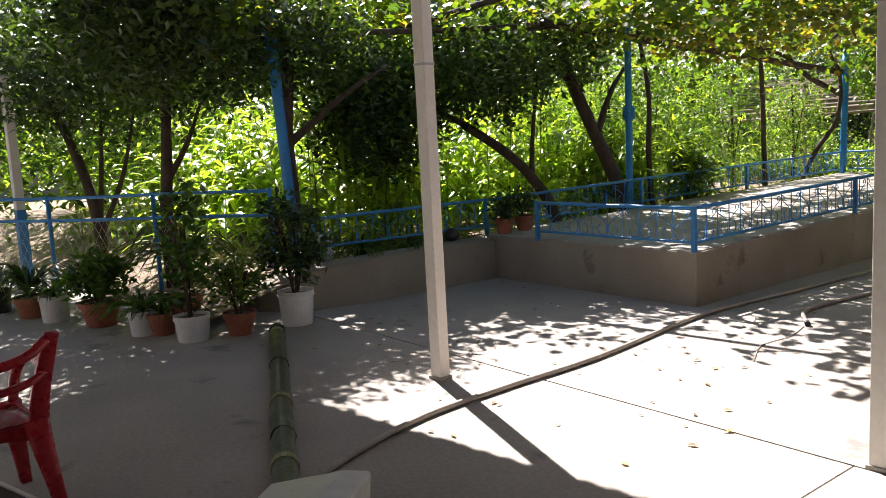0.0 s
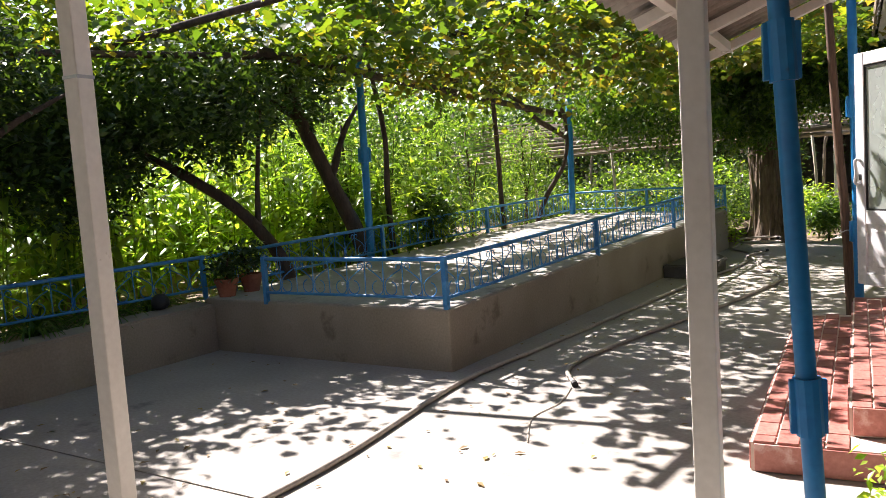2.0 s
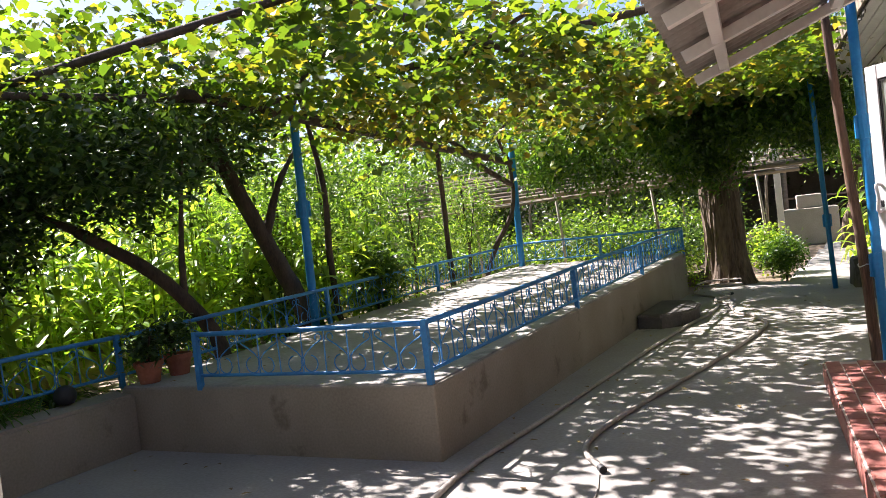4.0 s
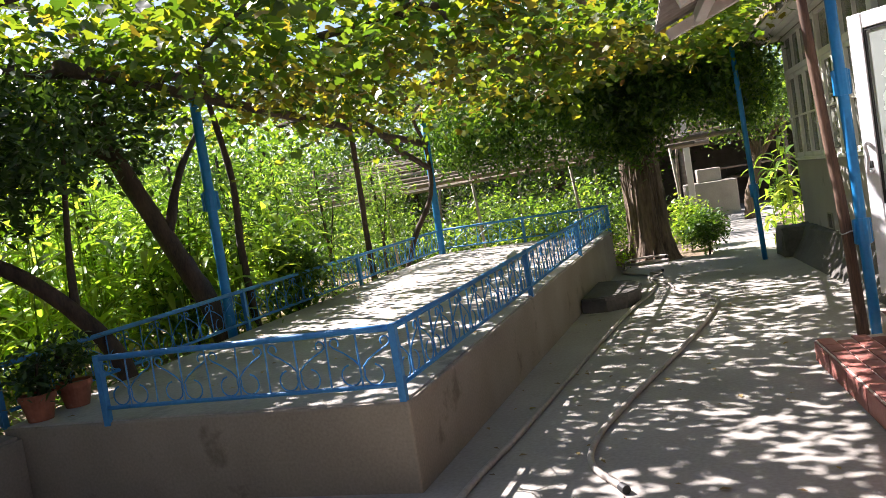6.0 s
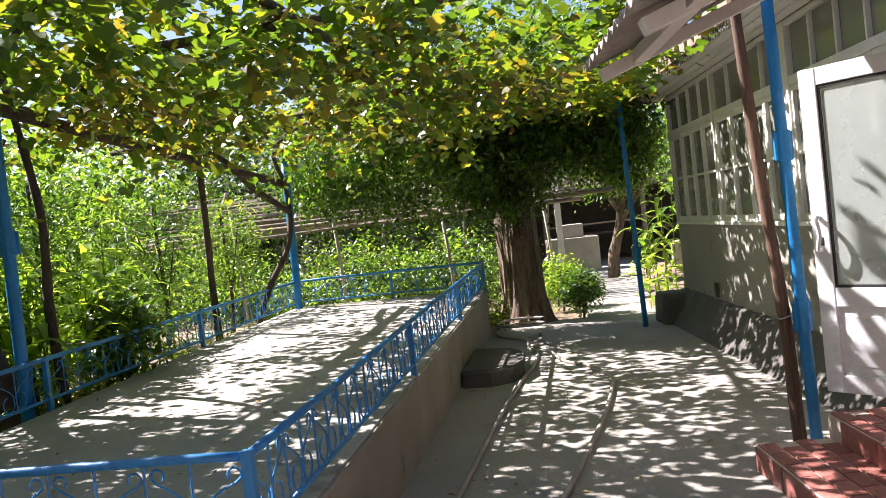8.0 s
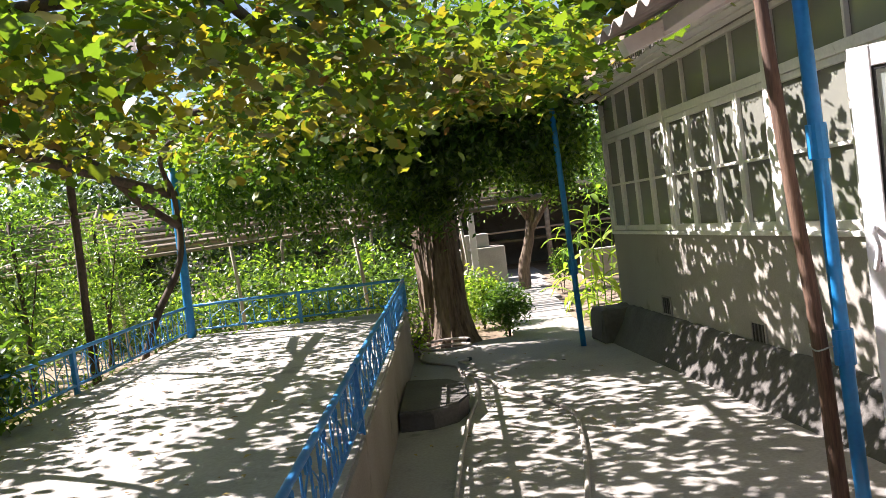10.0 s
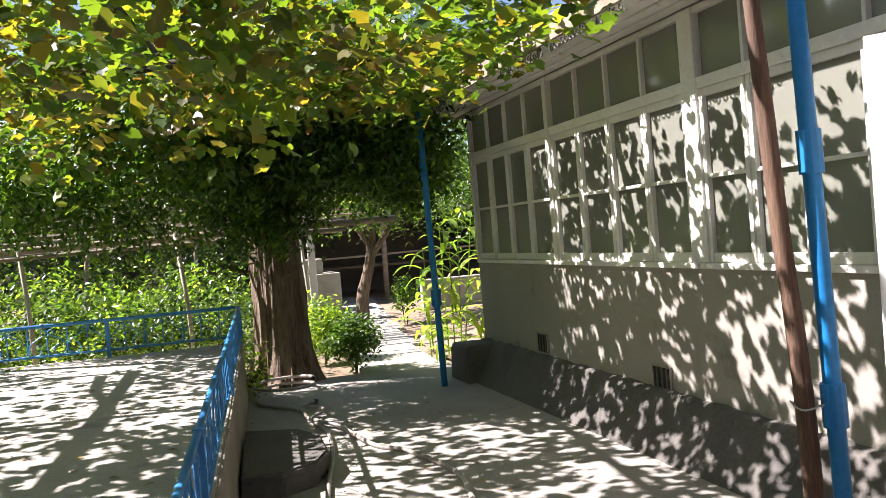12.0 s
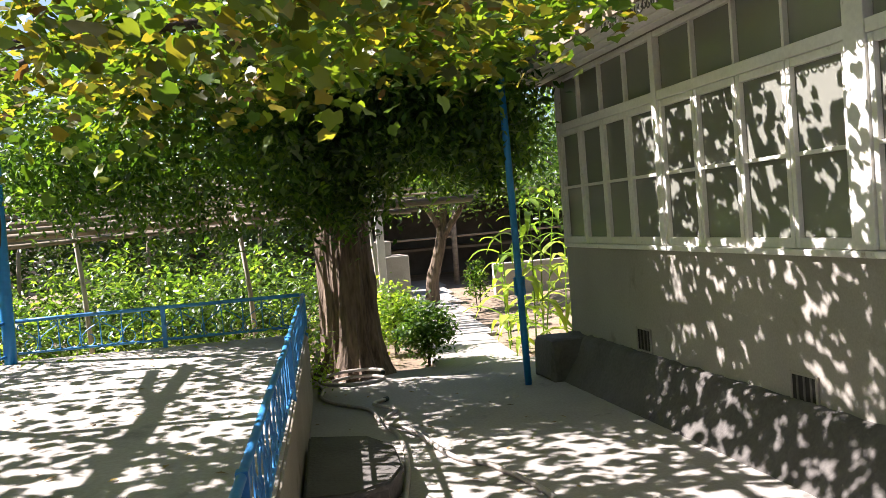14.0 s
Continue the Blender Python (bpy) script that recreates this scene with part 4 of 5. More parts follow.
tree("dark leafy tree beside a blue post", [(-3.55, -2.0, 0.1), (-3.5, -2.0, 0.8), (-3.62, -1.95, 1.6), (-3.75, -1.8, 2.5)], 0.1, 0.06,
     [[(-3.62, -1.95, 1.6), (-3.3, -1.4, 2.1), (-3.2, -0.9, 2.4)], [(-3.7, -1.8, 2.2), (-4.3, -2.1, 2.7)]],
     [((-3.85, -0.7, 1.95), (0.6, 0.85, 0.75), 230, 26, (0.13, 0.13, 0.14)), ((-3.6, -1.9, 2.7), (0.9, 0.9, 0.5), 150, 24, (0.14, 0.14, 0.14))], DARK_LEAF, 0.095, seed=33)
tree("forked garden tree behind the flower pots", [(-4.6, -2.95, 0.0), (-4.6, -2.95, 0.9), (-4.58, -2.9, 1.5), (-4.7, -2.8, 2.3)], 0.085, 0.05,
     [[(-4.58, -2.9, 1.3), (-4.45, -2.7, 1.7), (-4.4, -2.5, 2.2)]],
     [((-4.2, -3.0, 2.75), (1.6, 1.3, 0.7), 520, 26, (0.16, 0.16, 0.16))], DARK_LEAF, 0.1, seed=34)
tree("several-stemmed dark garden tree behind the fence", [(-6.3, -3.25, 0.0), (-6.3, -3.2, 0.7), (-6.5, -3.3, 1.5), (-6.9, -3.5, 2.4)], 0.09, 0.05,
     [[(-6.3, -3.2, 0.6), (-6.1, -2.9, 1.4), (-6.0, -2.7, 2.3)], [(-6.3, -3.2, 0.7), (-6.3, -3.1, 1.5), (-6.4, -3.0, 2.4)]],
     [((-6.4, -3.3, 2.75), (1.6, 1.5, 0.85), 460, 26, (0.17, 0.17, 0.17))], DARK_LEAF, 0.1, seed=35)
tree("dark garden tree at the edge of the yard", [(-8.2, -4.6, 0.0), (-8.25, -4.6, 1.2), (-8.3, -4.7, 2.4)], 0.11, 0.06,
     [[(-8.25, -4.6, 1.2), (-7.9, -4.3, 1.9), (-7.7, -4.1, 2.5)]],
     [((-8.2, -4.7, 2.8), (1.5, 1.5, 1.1), 300, 26, (0.18, 0.18, 0.18))], DARK_LEAF, 0.1, seed=36)
tree("small leafy garden tree by the terrace railing", [(-2.98, 4.15, 0.3), (-2.96, 4.15, 0.6), (-2.9, 4.2, 0.9)], 0.02, 0.012, [],
     [((-2.9, 4.2, 0.95), (0.36, 0.38, 0.42), 60, 18, (0.08, 0.08, 0.08))], POT_LEAF, 0.1, seed=37)
for k, (x, y, h) in enumerate(((-3.9, 3.5, 2.3), (-4.3, 5.0, 2.5), (-3.8, 6.6, 2.2), (-5.2, 7.8, 2.6), (-4.0, 9.0, 2.3), (-5.6, 4.0, 2.6), (-6.6, 6.2, 2.9))):
    tree("slim young fruit tree in the garden", [(x, y, 0.3), (x + 0.05, y, 1.0), (x - 0.05, y + 0.1, h)], 0.04, 0.018,
         [[(x + 0.05, y, 0.9), (x + 0.35, y - 0.2, h - 0.4)], [(x + 0.02, y, 1.2), (x - 0.4, y + 0.2, h - 0.2)]],
         [((x, y, h * 0.68), (0.65, 0.65, 0.8), 95 if k > 2 else 65, 26, (0.13, 0.13, 0.15))], HEDGE_LEAF if k > 2 else POT_LEAF, 0.095, seed=50 + k, shape="slim")
# trees from x = -8 eastward take dark leaves that paint their shade
for k, (x, y, r) in enumerate(((-16, -6, 3.4), (-17, 0, 3.2), (-18, 6, 3.6), (-15, 12, 3.0), (-11, 19, 3.2), (-5, 23, 3.0), (1, 27, 3.4), (8, 24, 3.6), (-13, -13, 3.6), (14, 14, 3.6), (-22, 14, 4), (-11, -4, 2.6), (-11.5, 0, 2.5), (-11, 4, 2.6), (-11, 8.5, 2.7), (-9.5, 13.5, 2.5), (-6.5, 17.5, 2.6), (-2.5, 18, 2.6), (5.5, 28.5, 3), (11, 27.5, 3.2))):
    tree("broad tree at the edge of the gardens", [(x, y, -0.1), (x, y, 1.5), (x + 0.2, y, 3.0)], 0.2, 0.12,
         [[(x, y, 1.8), (x + 1.2, y - 0.5, 3.4)], [(x, y, 2.0), (x - 1.2, y + 0.5, 3.4)]],
         [((x, y, r * 0.95), (r, r, r * 0.75), 300, 26, (0.35, 0.35, 0.3))], HEDGE_LEAF if x < -8 else DARK_LEAF, 0.19, seed=80 + k)


# ---------------------------------------------------------------- maize, hedge, low growth
def maize(rng, places, heights):
    """Maize plants: a stalk and long arching leaves with a keel, all in one mesh."""
    V, F = [], []
    for (x, y, z), h in zip(places, heights):
        lean = np.array((rng.normal() * 0.06, rng.normal() * 0.06, 1.0))
        n0 = len(V)
        for k in range(4):
            c = np.array((x, y, z)) + lean * h * k / 3
            r = 0.013 * (1 - 0.6 * k / 3)
            V += [c + (r, 0, 0), c + (-r * 0.5, r * 0.87, 0), c + (-r * 0.5, -r * 0.87, 0)]
        for k in range(3):
            for j in range(3):
                a, b = n0 + 3 * k + j, n0 + 3 * k + (j + 1) % 3
                F += [(a, b, b + 3), (a, b + 3, a + 3)]
        a0 = rng.uniform(0, 6.28)
        for q in range(10):
            f = 0.12 + 0.86 * q / 9
            base = np.array((x, y, z)) + lean * h * f
            a = a0 + q * 2.6 + rng.normal() * 0.3
            out = np.array((math.cos(a), math.sin(a), 0))
            sidev = np.array((-math.sin(a), math.cos(a), 0))
            ln = rng.uniform(0.45, 0.8) * (1.1 - 0.45 * f)
            rise, drop = rng.uniform(0.5, 0.95), rng.uniform(0.6, 1.15)
            n1 = len(V)
            for k in range(6):
                t = k / 5
                c = base + out * ln * t * (1 - 0.15 * t) + np.array((0, 0, ln * (rise * t - drop * t * t)))
                w = 0.05 * math.sin(min(1, t * 1.4 + 0.25) * math.pi * 0.62) * (1 - t ** 3) + 0.001
                V += [c + sidev * w + (0, 0, 0.012), c, c - sidev * w + (0, 0, 0.012)]
            for k in range(5):
                for j in range(2):
                    i = n1 + 3 * k + j
                    F += [(i, i + 1, i + 4), (i, i + 4, i + 3)]
    return np.array(V), np.array(F)


rng = np.random.default_rng(5)
places = [(x, y, 0.33) for x, y in zip(rng.uniform(-9.5, -3.6, 760), rng.uniform(-1.6, 9.0, 760)) if not (y > 6 and x > -4.5) and not (x > -4.4 and rng.uniform() < 0.4) and not (y > 4.3 and x > -7 and rng.uniform() < 0.7)]
V, F = maize(rng, places, rng.uniform(1.1, 2.0, len(places)))
tagged(raw_mesh("maize_field", V, F, MAIZE_LEAF), "thick stand of sunlit green maize", "maize", kind="stuff")
places = [(x, y, 0.33) for x, y in zip(rng.uniform(-4.4, -3.15, 46), rng.uniform(2.9, 5.8, 46))]
V, F = maize(rng, places, rng.uniform(0.8, 1.6, len(places)))
tagged(raw_mesh("maize_field", V, F, MAIZE_LEAF), "sunlit maize close behind the terrace railing", "maize", kind="stuff")
places = [(-4.9 + 0.35 * i, -2.2 + 0.5 * j + 0.4 * math.sin(i), 0.3) for i in range(-16, 4) for j in range(4) if i < 1 or j > 1]
V, F = maize(rng, places, rng.uniform(0.9, 1.5, len(places)))
tagged(raw_mesh("maize_field", V, F, MAIZE_LEAF), "young sunlit maize behind the fence", "maize", kind="stuff")
for k, (x, y, h) in enumerate(((2.55, 9.6, 1.7), (2.85, 10.3, 1.9), (3.1, 9.9, 1.6), (2.5, 10.7, 1.5), (3.3, 10.9, 1.7), (2.35, 10.1, 1.25), (2.7, 9.85, 1.95), (2.95, 9.5, 1.5), (2.65, 10.4, 1.8), (2.45, 9.75, 1.45))):
    V, F = maize(np.random.default_rng(200 + k), [(x, y, -0.06)], [h])
    tagged(raw_mesh("maize_plant", V, F, MAIZE_LEAF), "tall maize plant beside the house corner", "maize", "maize by the house", "thing")

g = np.random.default_rng(3)
def hedge(name, label, x0, x1, y0, y1, z0, z1, n, leaf, mat, shape="oval", per=22, spread=0.13):
    c = sheet_clumps(g, x0, x1, y0, y1, z0, z1, n, per, (spread, spread, spread), lambda x, y, z: z < z0 + (z1 - z0) * (0.72 + 0.5 * noise.noise((x * 0.9, y * 0.9, 2))))
    ob = leaves(name, c, leaf, mat, None, shape, 0.3, int(n), 0.2)
    return tagged(ob, label, "shrubs", kind="stuff")


hedge("hedge", "dense green shrubs behind the far railing", -7.5, -0.05, 9.8, 11.6, 0.25, 1.45, 560, 0.095, HEDGE_LEAF, per=28, spread=0.09)
hedge("hedge", "dense green shrubs beyond the trellis", -9, 0.3, 11.5, 15, 0.3, 1.6, 800, 0.1, HEDGE_LEAF, per=30, spread=0.18)
# a darker leaf layer that puts the hedge's inner shade into colour
hedge("hedge", "dark-coloured inner leaves that paint shade into the shrubs behind the railing", -7.5, -0.05, 9.75, 11.4, 0.25, 1.2, 420, 0.085, DARK_LEAF, per=30, spread=0.12)
hedge("low_plants", "low yellow-green plants at the terrace end", -2.4, 0.05, 8.15, 9.0, 0.2, 0.7, 220, 0.07, MAIZE_LEAF)
hedge("weeds", "low weeds along the garden railing", -3.5, -2.8, 0.0, 8.2, 0.32, 0.62, 260, 0.07, POT_LEAF, "slim", 12)
hedge("weeds", "low weeds at the garden edge", -6.5, -3.2, -3.0, -0.4, 0.2, 0.4, 70, 0.08, POT_LEAF, "slim", 12)
bush = thing("bush", "rounded green bush at the foot of the big tree", "bush", at=pose(1.3, 9.75, 0))
part("stem", tube([(0, 0, -0.05), (0.02, 0, 0.2), (0, 0.02, 0.4)], 0.02, 6), VINE_BARK, bush)
leaves("leaves", clumps(g, (0, 0, 0.38), (0.33, 0.3, 0.3), 110, 20, (0.07, 0.07, 0.07)), 0.075, POT_LEAF, bush, "oval", 0.3, 4, 0.3)
bush = thing("bush", "tall light green bush behind the big tree", "bush", at=pose(1.0, 10.8, 0))
part("stem", tube([(0, 0, -0.05), (0.02, 0, 0.3), (0, 0.02, 0.7)], 0.02, 6), VINE_BARK, bush)
leaves("leaves", clumps(g, (0, 0, 0.45), (0.3, 0.3, 0.38), 80, 20, (0.09, 0.09, 0.09)), 0.085, MAIZE_LEAF, bush, "oval", 0.3, 5, 0.3)


# ---------------------------------------------------------------- hoses on the yard
def hose(label, pts, r=0.018):
    h = thing("garden_hose", label, "hose", at=pose(0, 0, 0))
    line = smooth_line([(x, y, r + 0.002 + (z if z else 0)) for x, y, z in pts], 8)
    part("hose_pipe", tube(line, r, 8), HOSE, h, smooth=True)
    for p in (line[0], line[-1]):
        d = (line[1] - line[0]).normalized() if p is line[0] else (line[-1] - line[-2]).normalized()
        part("end_collar", tube([p - d * 0.04, p + d * 0.015], r * 1.25, 10), SEAL, h)
    return h


coil = [(0.39 + 0.33 * math.cos(a), 8.76 + 0.3 * math.sin(a), 0.004 + 0.007 * k) for k, a in enumerate(np.linspace(3.6, -6.6, 17))]
hose("long dusty grey hose beside the terrace, coiled by the tree",
     [(1.3, -4.75, 0), (0.884, -4.33, 0), (0.554, -3.486, 0), (0.48, -2.7, 0), (0.45, -1.8, 0), (0.25, -0.3, 0), (0.31, 0.8, 0), (0.376, 1.97, 0), (0.46, 3.5, 0), (0.566, 4.93, 0), (0.67, 5.8, 0), (0.685, 6.55, 0),
      (0.56, 7.2, 0), (0.5, 7.6, 0), (0.2, 8.0, 0), (0.08, 8.3, 0), *coil])
hose("dusty grey hose lying in a long bend on the yard",
     [(1.02, -0.05, 0), (0.83, 0.27, 0), (0.8, 0.7, 0), (0.9, 1.4, 0), (1.09, 2.4, 0), (1.28, 3.5, 0), (1.395, 4.4, 0), (1.42, 4.95, 0), (1.22, 5.6, 0), (1.0, 5.92, 0), (0.8, 6.6, 0.02), (0.6, 7.0, 0.03), (0.72, 7.35, 0.03), (0.55, 7.7, 0.02), (0.68, 7.95, 0.0)])
string = thing("cord", "thin pale cord lying on the concrete", "cord")
part("strand", tube(smooth_line([(1.02, -0.1, 0.006), (1.1, -0.45, 0.005), (1.08, -0.8, 0.005), (1.25, -1.2, 0.005)], 6), 0.004, 5), STONE, string)


# ---------------------------------------------------------------- pots and their plants
def pot(kind, x, y, z, r, h, label, turn=0):
    p = thing("flower_pot", label, "flower pot", "potted plants", at=pose(x, y, z, 0, 0, turn))
    mat = {"bucket": BUCKET_WHITE, "clay": TERRACOTTA, "dark": SEAL}[kind]
    if kind == "clay":
        prof = [(r * 0.68, 0), (r * 0.93, h * 0.76), (r * 1.02, h * 0.77), (r * 1.04, h), (r * 0.94, h), (r * 0.9, h * 0.86), (0.01, h * 0.85)]
    else:
        prof = [(r * 0.84, 0), (r * 0.86, 0.012), (r * 0.97, h * 0.82), (r * 1.03, h * 0.83), (r * 1.04, h * 0.88), (r, h * 0.9), (r * 1.02, h), (r * 0.96, h), (r * 0.93, h * 0.88), (0.01, h * 0.87)]
    part("body", lathe(prof, 28), mat, p, smooth=False)
    part("soil", lathe([(r * 0.88, h * 0.85), (r * 0.86, h * 0.89), (0.01, h * 0.91)], 20), SOIL, p)
    return p


def strap_leaves(name, n, length, width, mat, parent, z, seed, up=0.9):
    """Long narrow leaves arching out of one crown."""
    rng = np.random.default_rng(seed)
    V, F = [], []
    for q in range(n):
        a = rng.uniform(0, 6.28)
        out, side = np.array((math.cos(a), math.sin(a), 0)), np.array((-math.sin(a), math.cos(a), 0))
        ln, rise = length * rng.uniform(0.7, 1.2), up * rng.uniform(0.7, 1.3)
        n0 = len(V)
        for k in range(6):
            t = k / 5
            c = np.array((0, 0, z)) + out * ln * t * 0.8 + np.array((0, 0, ln * (rise * t - 0.95 * t * t * rise)))
            w = width * (1 - t ** 2) + 0.001
            V += [c + side * w + (0, 0, 0.006), c, c - side * w + (0, 0, 0.006)]
        for k in range(5):
            for j in range(2):
                i = n0 + 3 * k + j
                F += [(i, i + 1, i + 4), (i, i + 4, i + 3)]
    return raw_mesh(name, np.array(V), np.array(F), mat, parent)


def leafy(parent, z, radii, n, leaf, mat, seed, stems=4, height=0.5, shape="oval"):
    rng = np.random.default_rng(seed)
    for k in range(stems):
        a = rng.uniform(0, 6.28)
        tip = (math.cos(a) * radii[0] * 0.6, math.sin(a) * radii[1] * 0.6, z + height)
        part("stem", tube([(0.02 * math.cos(a), 0.02 * math.sin(a), z - 0.02), (tip[0] * 0.4, tip[1] * 0.4, z + height * 0.5), tip], 0.009, 5), VINE_BARK, parent)
    leaves("leaves", clumps(rng, (0, 0, z + height * 0.72), radii, n, 14, (0.055, 0.055, 0.06)), leaf, mat, parent, shape, 0.35, seed, 0.4)


p = pot("bucket", -2.32, -2.66, 0, 0.16, 0.31, "white plastic bucket with a tall dark leafy plant")
leafy(p, 0.28, (0.36, 0.36, 0.4), 62, 0.1, DARK_LEAF, 41, 6, 0.72)
p = pot("bucket", -2.48, -3.56, 0, 0.15, 0.22, "white plastic tub with a dark bushy plant")
leafy(p, 0.2, (0.2, 0.2, 0.5), 30, 0.1, POT_LEAF, 42, 4, 0.85)
p = pot("clay", -2.36, -3.19, 0, 0.14, 0.2, "terracotta pot with a pale green leafy plant")
leafy(p, 0.18, (0.25, 0.25, 0.2), 60, 0.07, HEDGE_LEAF, 43, 4, 0.38)
p = pot("clay", -2.92, -3.66, 0, 0.13, 0.2, "terracotta pot with arching strap leaves")
strap_leaves("leaves", 40, 0.5, 0.014, POT_LEAF, p, 0.18, 44)
p = pot("bucket", -3.06, -3.78, 0, 0.13, 0.22, "small white tub with long narrow leaves")
strap_leaves("leaves", 46, 0.55, 0.016, POT_LEAF, p, 0.2, 45)
p = pot("clay", -3.8, -3.94, 0, 0.19, 0.24, "wide terracotta pot with bushy green leaves")
leafy(p, 0.2, (0.3, 0.3, 0.25), 70, 0.09, POT_LEAF, 46, 4, 0.4)
p = pot("clay", -4.85, -4.32, 0, 0.17, 0.22, "terracotta pot with dark upright leaves")
strap_leaves("leaves", 50, 0.75, 0.02, DARK_LEAF, p, 0.2, 47, 1.4)
p = pot("bucket", -4.42, -4.2, 0, 0.14, 0.26, "stained white bucket with drooping leaves")
strap_leaves("leaves", 46, 0.5, 0.018, POT_LEAF, p, 0.23, 48)
p = pot("dark", -5.5, -4.55, 0, 0.17, 0.24, "dark pot with a spider plant of arching pale leaves")
strap_leaves("leaves", 70, 0.55, 0.014, HEDGE_LEAF, p, 0.22, 49)
p = pot("clay", -3.3, -3.3, 0, 0.15, 0.24, "terracotta pot behind the others with a tall yucca")
strap_leaves("leaves", 60, 0.8, 0.022, DARK_LEAF, p, 0.5, 58, 1.3)
p = pot("clay", -2.58, 0.14, 0.492, 0.11, 0.17, "terracotta pot with a small dark plant on the terrace corner")
leafy(p, 0.15, (0.15, 0.15, 0.14), 26, 0.07, DARK_LEAF, 51, 3, 0.22)
p = pot("clay", -2.56, 0.43, 0.498, 0.11, 0.17, "second terracotta pot with a small dark plant on the terrace")
leafy(p, 0.15, (0.14, 0.14, 0.14), 24, 0.07, DARK_LEAF, 52, 3, 0.22)
for k, (x, y) in enumerate(((-3.05, -1.5), (-3.0, -0.9), (-3.1, -0.3), (-3.5, -1.2))):
    t = thing("strap_plant", "clump of green strap leaves on the garden bank", "plant", "bank plants", at=pose(x, y, 0.36))
    strap_leaves("leaves", 50, 0.45, 0.013, POT_LEAF, t, 0.0, 60 + k, 1.1)
t = thing("shrub", "small bright green shrub beside the red steps", "shrub", at=pose(3.2, -1.75, 0))
leafy(t, 0.02, (0.2, 0.2, 0.16), 60, 0.05, MAIZE_LEAF, 71, 5, 0.26)


# ---------------------------------------------------------------- red chair, wrapped post, white stub
def strap(points, w, t):
    """A flat moulded strip along points: w across, t thick, with its broad side facing along the chair."""
    bm = bmesh.new()
    pts = [Vector(p) for p in points]
    rings = []
    for i, p in enumerate(pts):
        d = (pts[min(i + 1, len(pts) - 1)] - pts[max(i - 1, 0)]).normalized()
        n = d.cross(Vector((0, 1, 0))).normalized()
        o = d.cross(n).normalized()
        k = w[i] if isinstance(w, (list, tuple)) else w
        rings.append([bm.verts.new(p + n * k * x + o * t * y) for x, y in ((-0.5, -0.3), (-0.35, -0.5), (0.35, -0.5), (0.5, -0.3), (0.5, 0.3), (0.35, 0.5), (-0.35, 0.5), (-0.5, 0.3))])
    for r0, r1 in zip(rings, rings[1:]):
        for k in range(8):
            bm.faces.new((r0[k], r0[(k + 1) % 8], r1[(k + 1) % 8], r1[k]))
    bm.faces.new(rings[0][::-1])
    bm.faces.new(rings[-1])
    bmesh.ops.recalc_face_normals(bm, faces=bm.faces)
    return bm


def plastic_chair(m):
    c = thing("plastic_chair", "red moulded plastic armchair standing on the shaded concrete", "chair", at=m)
    for sx in (-1, 1):
        line = smooth_line([(sx * 0.215, -0.19, 0.4), (sx * 0.225, -0.23, 0.55), (sx * 0.245, -0.29, 0.7), (sx * 0.27, -0.33, 0.83)], 4)
        part("back_post", strap(line, [0.085 - 0.03 * i / len(line) for i in range(len(line))], 0.035), RED_PLASTIC, c, smooth=True)
    for z, y, dip, h in ((0.815, -0.325, 0.085, 0.04), (0.665, -0.275, 0.055, 0.032)):
        part("back_slat", strap(smooth_line([(-0.26, y, z), (-0.15, y - 0.03, z - dip * 0.75), (0, y - 0.045, z - dip), (0.15, y - 0.03, z - dip * 0.75), (0.26, y, z)], 5), h, 0.02), RED_PLASTIC, c, smooth=True)
    bm = bmesh.new()
    grid = [[bm.verts.new((-0.23 + 0.46 * i / 8, -0.22 + 0.46 * j / 8, 0.425 - 0.022 * math.sin(math.pi * i / 8) * math.sin(math.pi * j / 8) + (0.0 if j < 7 else -0.012 * (j - 6)))) for j in range(9)] for i in range(9)]
    for i in range(8):
        for j in range(8):
            bm.faces.new((grid[i][j], grid[i + 1][j], grid[i + 1][j + 1], grid[i][j + 1]))
    bmesh.ops.solidify(bm, geom=bm.faces, thickness=0.022)
    part("seat", bm, RED_PLASTIC, c, smooth=True)
    for y in (-0.215, 0.215):
        bm = bmesh.new()
        rows = [[bm.verts.new((-0.22 + 0.44 * i / 10, y, z if z > 0.4 else 0.335 + 0.04 * math.sin(math.pi * i / 10))) for i in range(11)] for z in (0.435, 0.3)]
        for i in range(10):
            bm.faces.new((rows[0][i], rows[0][i + 1], rows[1][i + 1], rows[1][i]))
        bmesh.ops.solidify(bm, geom=bm.faces, thickness=0.02)
        part("apron", bm, RED_PLASTIC, c)
    for sx in (-1, 1):
        part("side_rail", box(sx * 0.225 - 0.01, sx * 0.225 + 0.01, -0.2, 0.2, 0.34, 0.43, 0.006), RED_PLASTIC, c)
        for y0, y1 in ((-0.2, -0.28), (0.2, 0.27)):
            part("leg", strap([(sx * 0.2, y0, 0.43), (sx * 0.215, (2 * y0 + y1) / 3, 0.29), (sx * 0.235, (y0 + 2 * y1) / 3, 0.14), (sx * 0.25, y1, 0.0)], [0.11, 0.085, 0.065, 0.05], 0.05), RED_PLASTIC, c, smooth=True)
        part("armrest", tube(smooth_line([(sx * 0.245, -0.28, 0.66), (sx * 0.285, -0.05, 0.655), (sx * 0.285, 0.16, 0.64), (sx * 0.25, 0.23, 0.55), (sx * 0.22, 0.21, 0.42)], 5), 0.024, 8), RED_PLASTIC, c, smooth=True)
    return c


plastic_chair(pose(0.08, -5.52, 0, 0, 0, 95))

